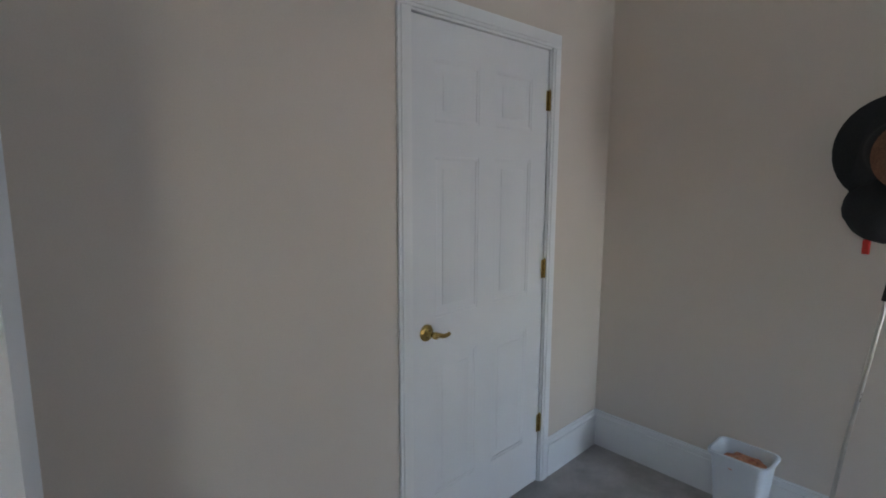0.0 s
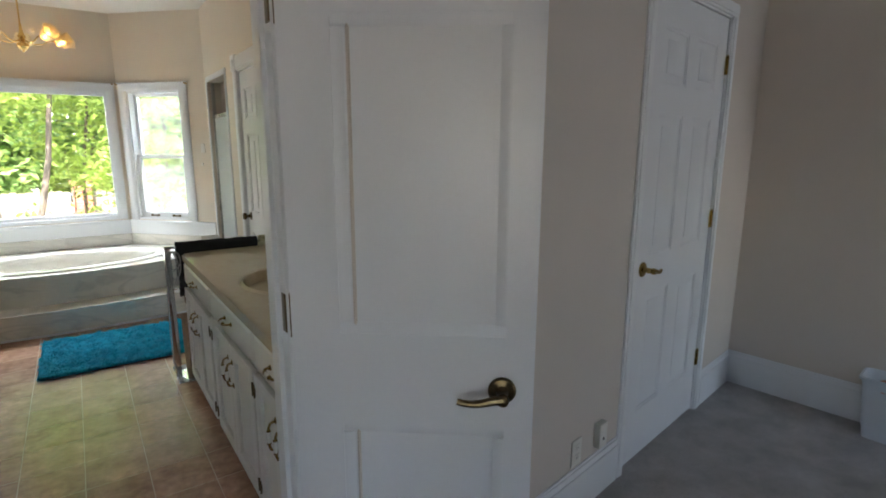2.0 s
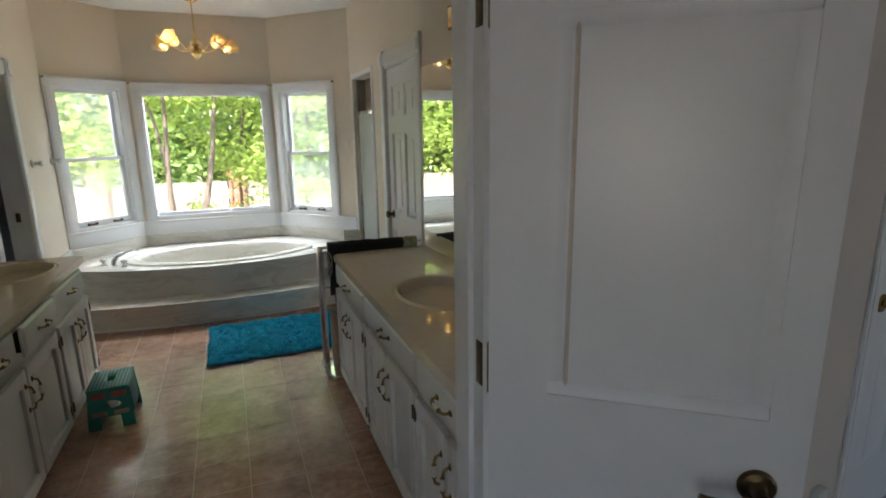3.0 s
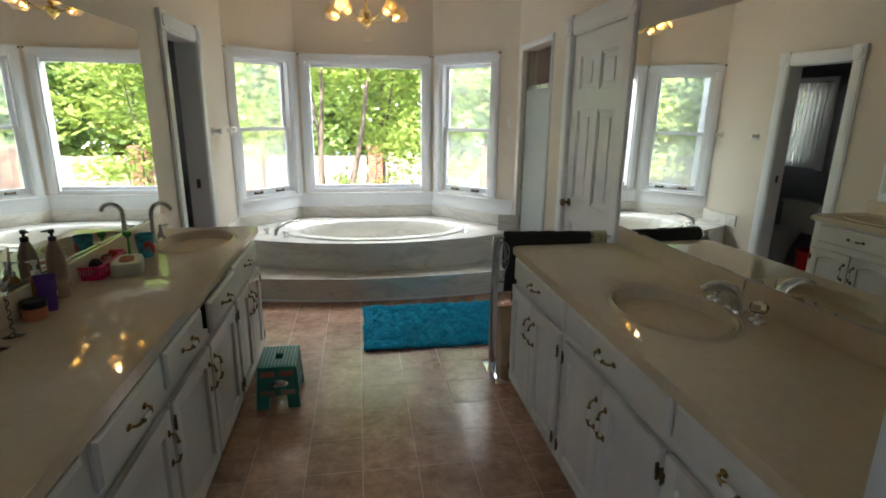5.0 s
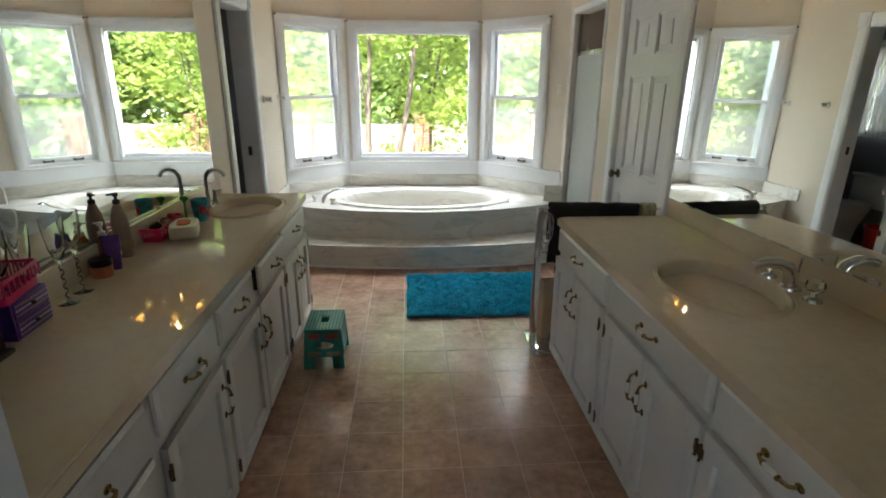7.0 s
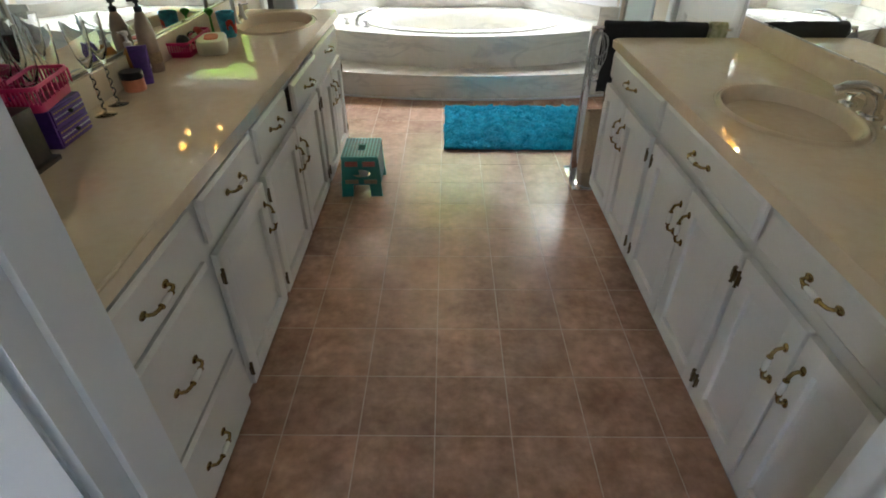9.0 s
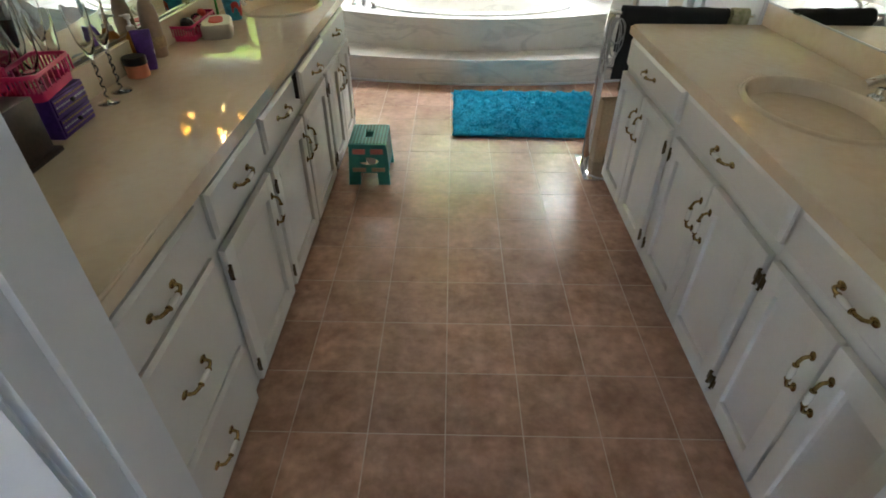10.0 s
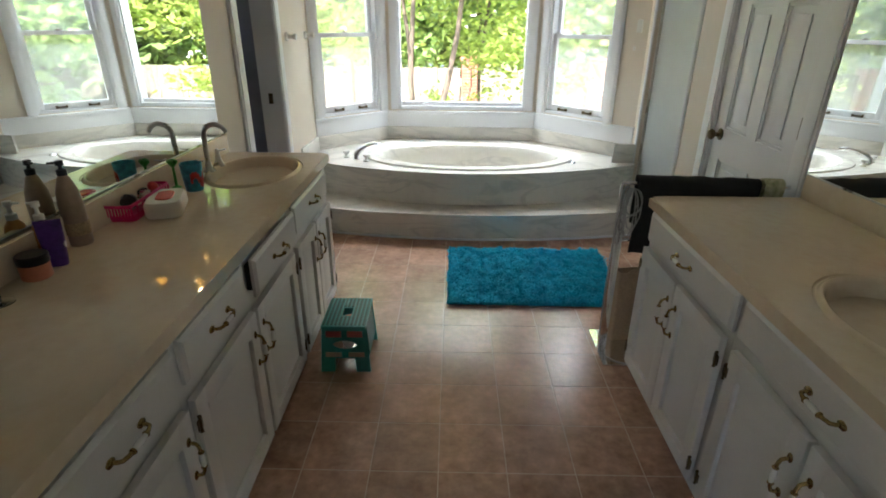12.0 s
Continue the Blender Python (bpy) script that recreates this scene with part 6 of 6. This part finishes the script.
part("curtain_rod", bm, M_NICKEL, ob)

# ---- the yard outside ----
M_GROUND = material("dry_ground", (0.55, 0.50, 0.42), 0.95, var=0.2, scale=1.2, fine=40, bump=0.4, dist=0.01)
M_LEAF = material("leaf_green", (0.27, 0.36, 0.09), 0.5, var=0.3, scale=0.7, fine=8, bump=0, second=(0.42, 0.54, 0.13), spec=0.3)
M_LEAF2 = material("leaf_dark", (0.19, 0.30, 0.09), 0.55, var=0.3, scale=0.5, fine=8, bump=0, second=(0.30, 0.44, 0.16), spec=0.3)
for m_ in (M_LEAF, M_LEAF2):
    nt = m_.node_tree
    p_ = nt.nodes["Principled BSDF"]
    tr_ = nt.nodes.new("ShaderNodeBsdfTranslucent")
    src = p_.inputs["Base Color"].links[0].from_socket
    nt.links.new(src, tr_.inputs["Color"])
    mx_ = nt.nodes.new("ShaderNodeMixShader")
    mx_.inputs[0].default_value = 0.45
    nt.links.new(p_.outputs[0], mx_.inputs[1])
    nt.links.new(tr_.outputs[0], mx_.inputs[2])
    nt.links.new(mx_.outputs[0], nt.nodes["Material Output"].inputs["Surface"])
M_BARK = material("bark", (0.13, 0.10, 0.075), 0.9, var=0.25, scale=14, fine=60, bump=0.6, dist=0.01)
M_FENCE = material("weathered_wood", (0.26, 0.22, 0.19), 0.85, var=0.2, scale=9, fine=50, bump=0.3, objvar=0.2)
M_BRICK = material("red_brick", (0.33, 0.13, 0.085), 0.85, var=0.2, scale=12, fine=70, bump=0.3, objvar=0.15)
M_MORTAR = material("mortar", (0.45, 0.42, 0.38), 0.9, var=0.1)
bm = bmesh.new()
bmesh.ops.create_grid(bm, x_segments=90, y_segments=90, size=900)
for v in bm.verts:
    v.co.z = -1.2 + 0.02 * noise.noise(v.co * 0.2)
g = part("ground", bm, M_GROUND)
tagged(g, "pale dry sunlit backyard ground", "ground", "", "structure")


def tree(name, x, y, h, r, lean, crown, seed, leaves, mat, label, leaf=0.05, low=0.35):
    """A tapered leaning trunk with limbs, and leaves gathered in clumps about the twigs."""
    rn = random.Random(seed)
    ob = thing(name, Matrix.Translation((x, y, -1.21)), label, "tree", "backyard trees")
    bm = bmesh.new()
    n = 9
    trunk = [Vector((lean[0] * (i / n) ** 1.3 + 0.05 * math.sin(i * 1.3 + seed), lean[1] * (i / n) ** 1.3, h * i / n)) for i in range(n + 1)]
    tube(bm, trunk, r, 8, r * 0.25)
    tips = []
    for k in range(16):
        f = low + (1 - low) * rn.random() ** 0.8
        i = min(n - 1, int(f * n))
        base = trunk[i].lerp(trunk[i + 1], f * n - i)
        a = rn.uniform(0, 6.283)
        ln = crown * rn.uniform(0.5, 1.0) * (1.15 - 0.5 * f)
        d = Vector((math.cos(a), math.sin(a), rn.uniform(0.1, 0.55)))
        pts = [base, base + d * ln * 0.5 + Vector((0, 0, 0.06 * ln)), base + d * ln + Vector((0, 0, -0.12 * ln))]
        tube(bm, pts, r * 0.32 * (1.2 - f), 5, r * 0.05)
        for u in (0.35, 0.6, 0.8, 1.0):
            tips.append(base + d * ln * u + Vector((rn.uniform(-1, 1), rn.uniform(-1, 1), rn.uniform(-0.5, 0.6))) * ln * 0.22)
    part("trunk", bm, M_BARK, ob)
    vs, fs = [], []
    per = max(1, leaves // len(tips))
    for t in tips:
        for _ in range(per):
            c = t + Vector((rn.gauss(0, 1), rn.gauss(0, 1), rn.gauss(0, 0.7))) * crown * 0.17
            u = Vector((rn.uniform(-1, 1), rn.uniform(-1, 1), rn.uniform(-0.6, 0.4))).normalized()
            w = u.cross(Vector((rn.uniform(-1, 1), rn.uniform(-1, 1), rn.uniform(0.2, 1)))).normalized()
            s = leaf * rn.uniform(0.6, 1.3)
            k = len(vs)
            vs += [c - u * s, c + w * s * 0.45 - u * s * 0.1, c + u * s, c - w * s * 0.45 - u * s * 0.1]
            fs.append((k, k + 1, k + 2, k + 3))
    me = bpy.data.meshes.new("crown")
    me.from_pydata([tuple(v) for v in vs], [], fs)
    me.materials.append(mat)
    cr = new("crown", me)
    cr.parent = ob
    tagged(cr, "green leaves", kind="stuff")
    return ob


tree("slim_tree", -1.22, 9.4, 5.6, 0.05, (-0.15, 0.2), 1.5, 1, 3000, M_LEAF, "slim young tree with bright green leaves", 0.06, 0.55)
tree("slim_tree", -1.12, 9.7, 5.4, 0.045, (-0.75, 0.1), 1.3, 2, 2400, M_LEAF, "slim leaning young tree with bright green leaves", 0.06, 0.55)
tree("slim_tree", -1.08, 9.4, 5.6, 0.055, (1.05, 0.3), 1.5, 3, 3000, M_LEAF, "slim leaning young tree with bright green leaves", 0.06, 0.55)
tree("shrub_tree", 0.35, 9.9, 3.6, 0.025, (0.1, 0.0), 0.9, 4, 2600, M_LEAF, "bushy sapling with yellow-green leaves", 0.055, 0.25)
tree("shrub_tree", -0.55, 10.6, 2.6, 0.02, (0.1, 0.0), 0.8, 6, 1500, M_LEAF, "bushy sapling with yellow-green leaves", 0.055, 0.3)
tree("slim_tree", -0.35, 10.8, 5.8, 0.035, (0.35, 0.2), 1.6, 7, 3600, M_LEAF, "slim young tree with bright green leaves", 0.065, 0.3)
tree("slim_tree", -1.9, 11.2, 6.2, 0.04, (-0.3, 0.3), 1.8, 8, 3600, M_LEAF, "slim young tree with bright green leaves", 0.065, 0.3)
tree("slim_tree", 0.9, 11.4, 6.0, 0.04, (0.2, 0.2), 1.8, 9, 3600, M_LEAF, "slim young tree with bright green leaves", 0.065, 0.3)
tree("shrub_tree", -3.2, 10.2, 3.8, 0.03, (-0.2, 0.0), 1.2, 5, 2200, M_LEAF, "bushy sapling with bright green leaves", 0.06, 0.45)
rn_ = random.Random(11)
for i in range(13):
    x = -17 + i * 2.7 + rn_.uniform(-0.8, 0.8)
    y = 19 + rn_.uniform(-1.5, 4.5)
    tree("yard_tree", x, y, rn_.uniform(6.5, 10), 0.13, (rn_.uniform(-0.6, 0.6), rn_.uniform(-0.5, 0.5)), rn_.uniform(2.4, 3.3), 20 + i, 7000, M_LEAF2 if i % 2 else M_LEAF, "leafy tree beyond the backyard fence", 0.21, 0.08)
for i in range(8):
    x = 6.5 + (i % 2) * 3 + rn_.uniform(-0.8, 0.8)
    y = 4.5 + i * 1.9
    tree("yard_tree", x if i % 3 else x + 2, y, rn_.uniform(5, 8), 0.11, (0.2, 0.2), 2.4, 60 + i, 5200, M_LEAF if i % 2 else M_LEAF2, "leafy tree at the side of the yard", 0.19, 0.08)
    tree("yard_tree", -x - 3.5, y + 3, rn_.uniform(5, 8), 0.11, (-0.2, 0.2), 2.4, 80 + i, 5200, M_LEAF if i % 2 else M_LEAF2, "leafy tree at the side of the yard", 0.19, 0.08)


# far woods that close the view behind the fence
for k, (x0, x1, y0, y1, count) in enumerate(((-26, 24, 27, 33, 52000), (-24, -17, 4, 30, 16000), (15, 22, 2, 30, 16000))):
    rn = random.Random(300 + k)
    vs, fs = [], []
    for i in range(count):
        x, y = rn.uniform(x0, x1), rn.uniform(y0, y1)
        top = 12.5 + 3.0 * noise.noise(Vector((x * 0.35, y * 0.35, 2)))
        z = -1.2 + top * rn.random()
        if noise.noise(Vector((x * 0.5, y * 0.5, z * 0.5))) < -0.22:
            continue
        u = Vector((rn.uniform(-1, 1), rn.uniform(-1, 1), rn.uniform(-0.6, 0.4))).normalized()
        w = u.cross(Vector((rn.uniform(-1, 1), rn.uniform(-1, 1), rn.uniform(0.2, 1)))).normalized()
        q, c = rn.uniform(0.2, 0.42), Vector((x, y, z))
        n0 = len(vs)
        vs += [tuple(c - u * q), tuple(c + w * q * 0.5), tuple(c + u * q), tuple(c - w * q * 0.5)]
        fs.append((n0, n0 + 1, n0 + 2, n0 + 3))
    me = bpy.data.meshes.new("far_woods")
    me.from_pydata(vs, [], fs)
    me.materials.append(M_LEAF2)
    tagged(new("far_woods", me), "dense green woods beyond the backyard fence", "woods", kind="stuff")


# fence of boards between brick piers
def brick_pier(x, y, h=1.75):
    ob = thing("brick_pier", Matrix.Translation((x, y, -1.2)), "red brick fence pier with pale mortar", "brick pier", "fence piers")
    part("core", boxed(-0.19, 0.19, -0.19, 0.19, 0, h), M_MORTAR, ob)
    rows = int(h / 0.078)
    for r in range(rows):
        z = r * 0.078
        off = (r % 2) * 0.1
        part("brick_course", boxed(-0.2, -0.002 - off + 0.05, -0.2, 0.2, z + 0.006, z + 0.072), M_BRICK, ob)
        part("brick_course", boxed(0.008 - off + 0.05, 0.2, -0.2, 0.2, z + 0.006, z + 0.072), M_BRICK, ob)
    part("cap", boxed(-0.23, 0.23, -0.23, 0.23, h, h + 0.07, bevel=0.01), M_BRICK, ob)
    return ob


board = mesh_of("board", boxed(-0.068, 0.068, -0.009, 0.009, 0.05, 1.55, bevel=0.003), M_FENCE)


def fence_run(x0, y0, x1, y1):
    p, q = Vector((x0, y0)), Vector((x1, y1))
    ln = (q - p).length
    ob = thing("wooden_fence", Matrix.Translation((x0, y0, -1.2)) @ Matrix.Rotation(math.atan2(y1 - y0, x1 - x0), 4, "Z"), "weathered grey board fence between brick piers", "fence", "backyard fence")
    for i in range(int(ln / 0.145)):
        o = new("board", board)
        o.parent = ob
        o.location = (0.08 + i * 0.145, 0, 0.01 * ((i * 7) % 3))
    for z in (0.35, 1.2):
        part("rail", boxed(0, ln, 0.009, 0.05, z, z + 0.09), M_FENCE, ob)


for i in range(7):
    x = -10 + i * 3.2
    brick_pier(x, 16)
    if i:
        fence_run(x - 3.0, 16, x - 0.2, 16)
for s in (-1, 1):
    for i in range(4):
        fx = -10 if s < 0 else 9.2
        brick_pier(fx, 12.0 - i * 3.0) if i < 3 else None
        fence_run(fx, 14.8 - i * 3.0, fx, 12.2 - i * 3.0)

# ---- bathroom floor tiles, last ----
fl = structure("floor_bath", boxed(-1.95, 0.9, 1.66, 6.2, -0.012, -0.0008), M_GROUT, "brown slate-look vinyl tile floor with pale joints", "floor")
tm = tile_mesh()
for i in range(-6, 7):
    for j in range(-6, 11):
        p = TILE_TURN @ Vector((i * S, j * S, 0))
        if XL - 0.3 < p.x < XR and 1.56 < p.y < 5.75:
            o = new("tile", tm)
            o.matrix_basis = TILE_TURN @ Matrix.Translation((i * S, j * S, 0))
            o.parent = fl
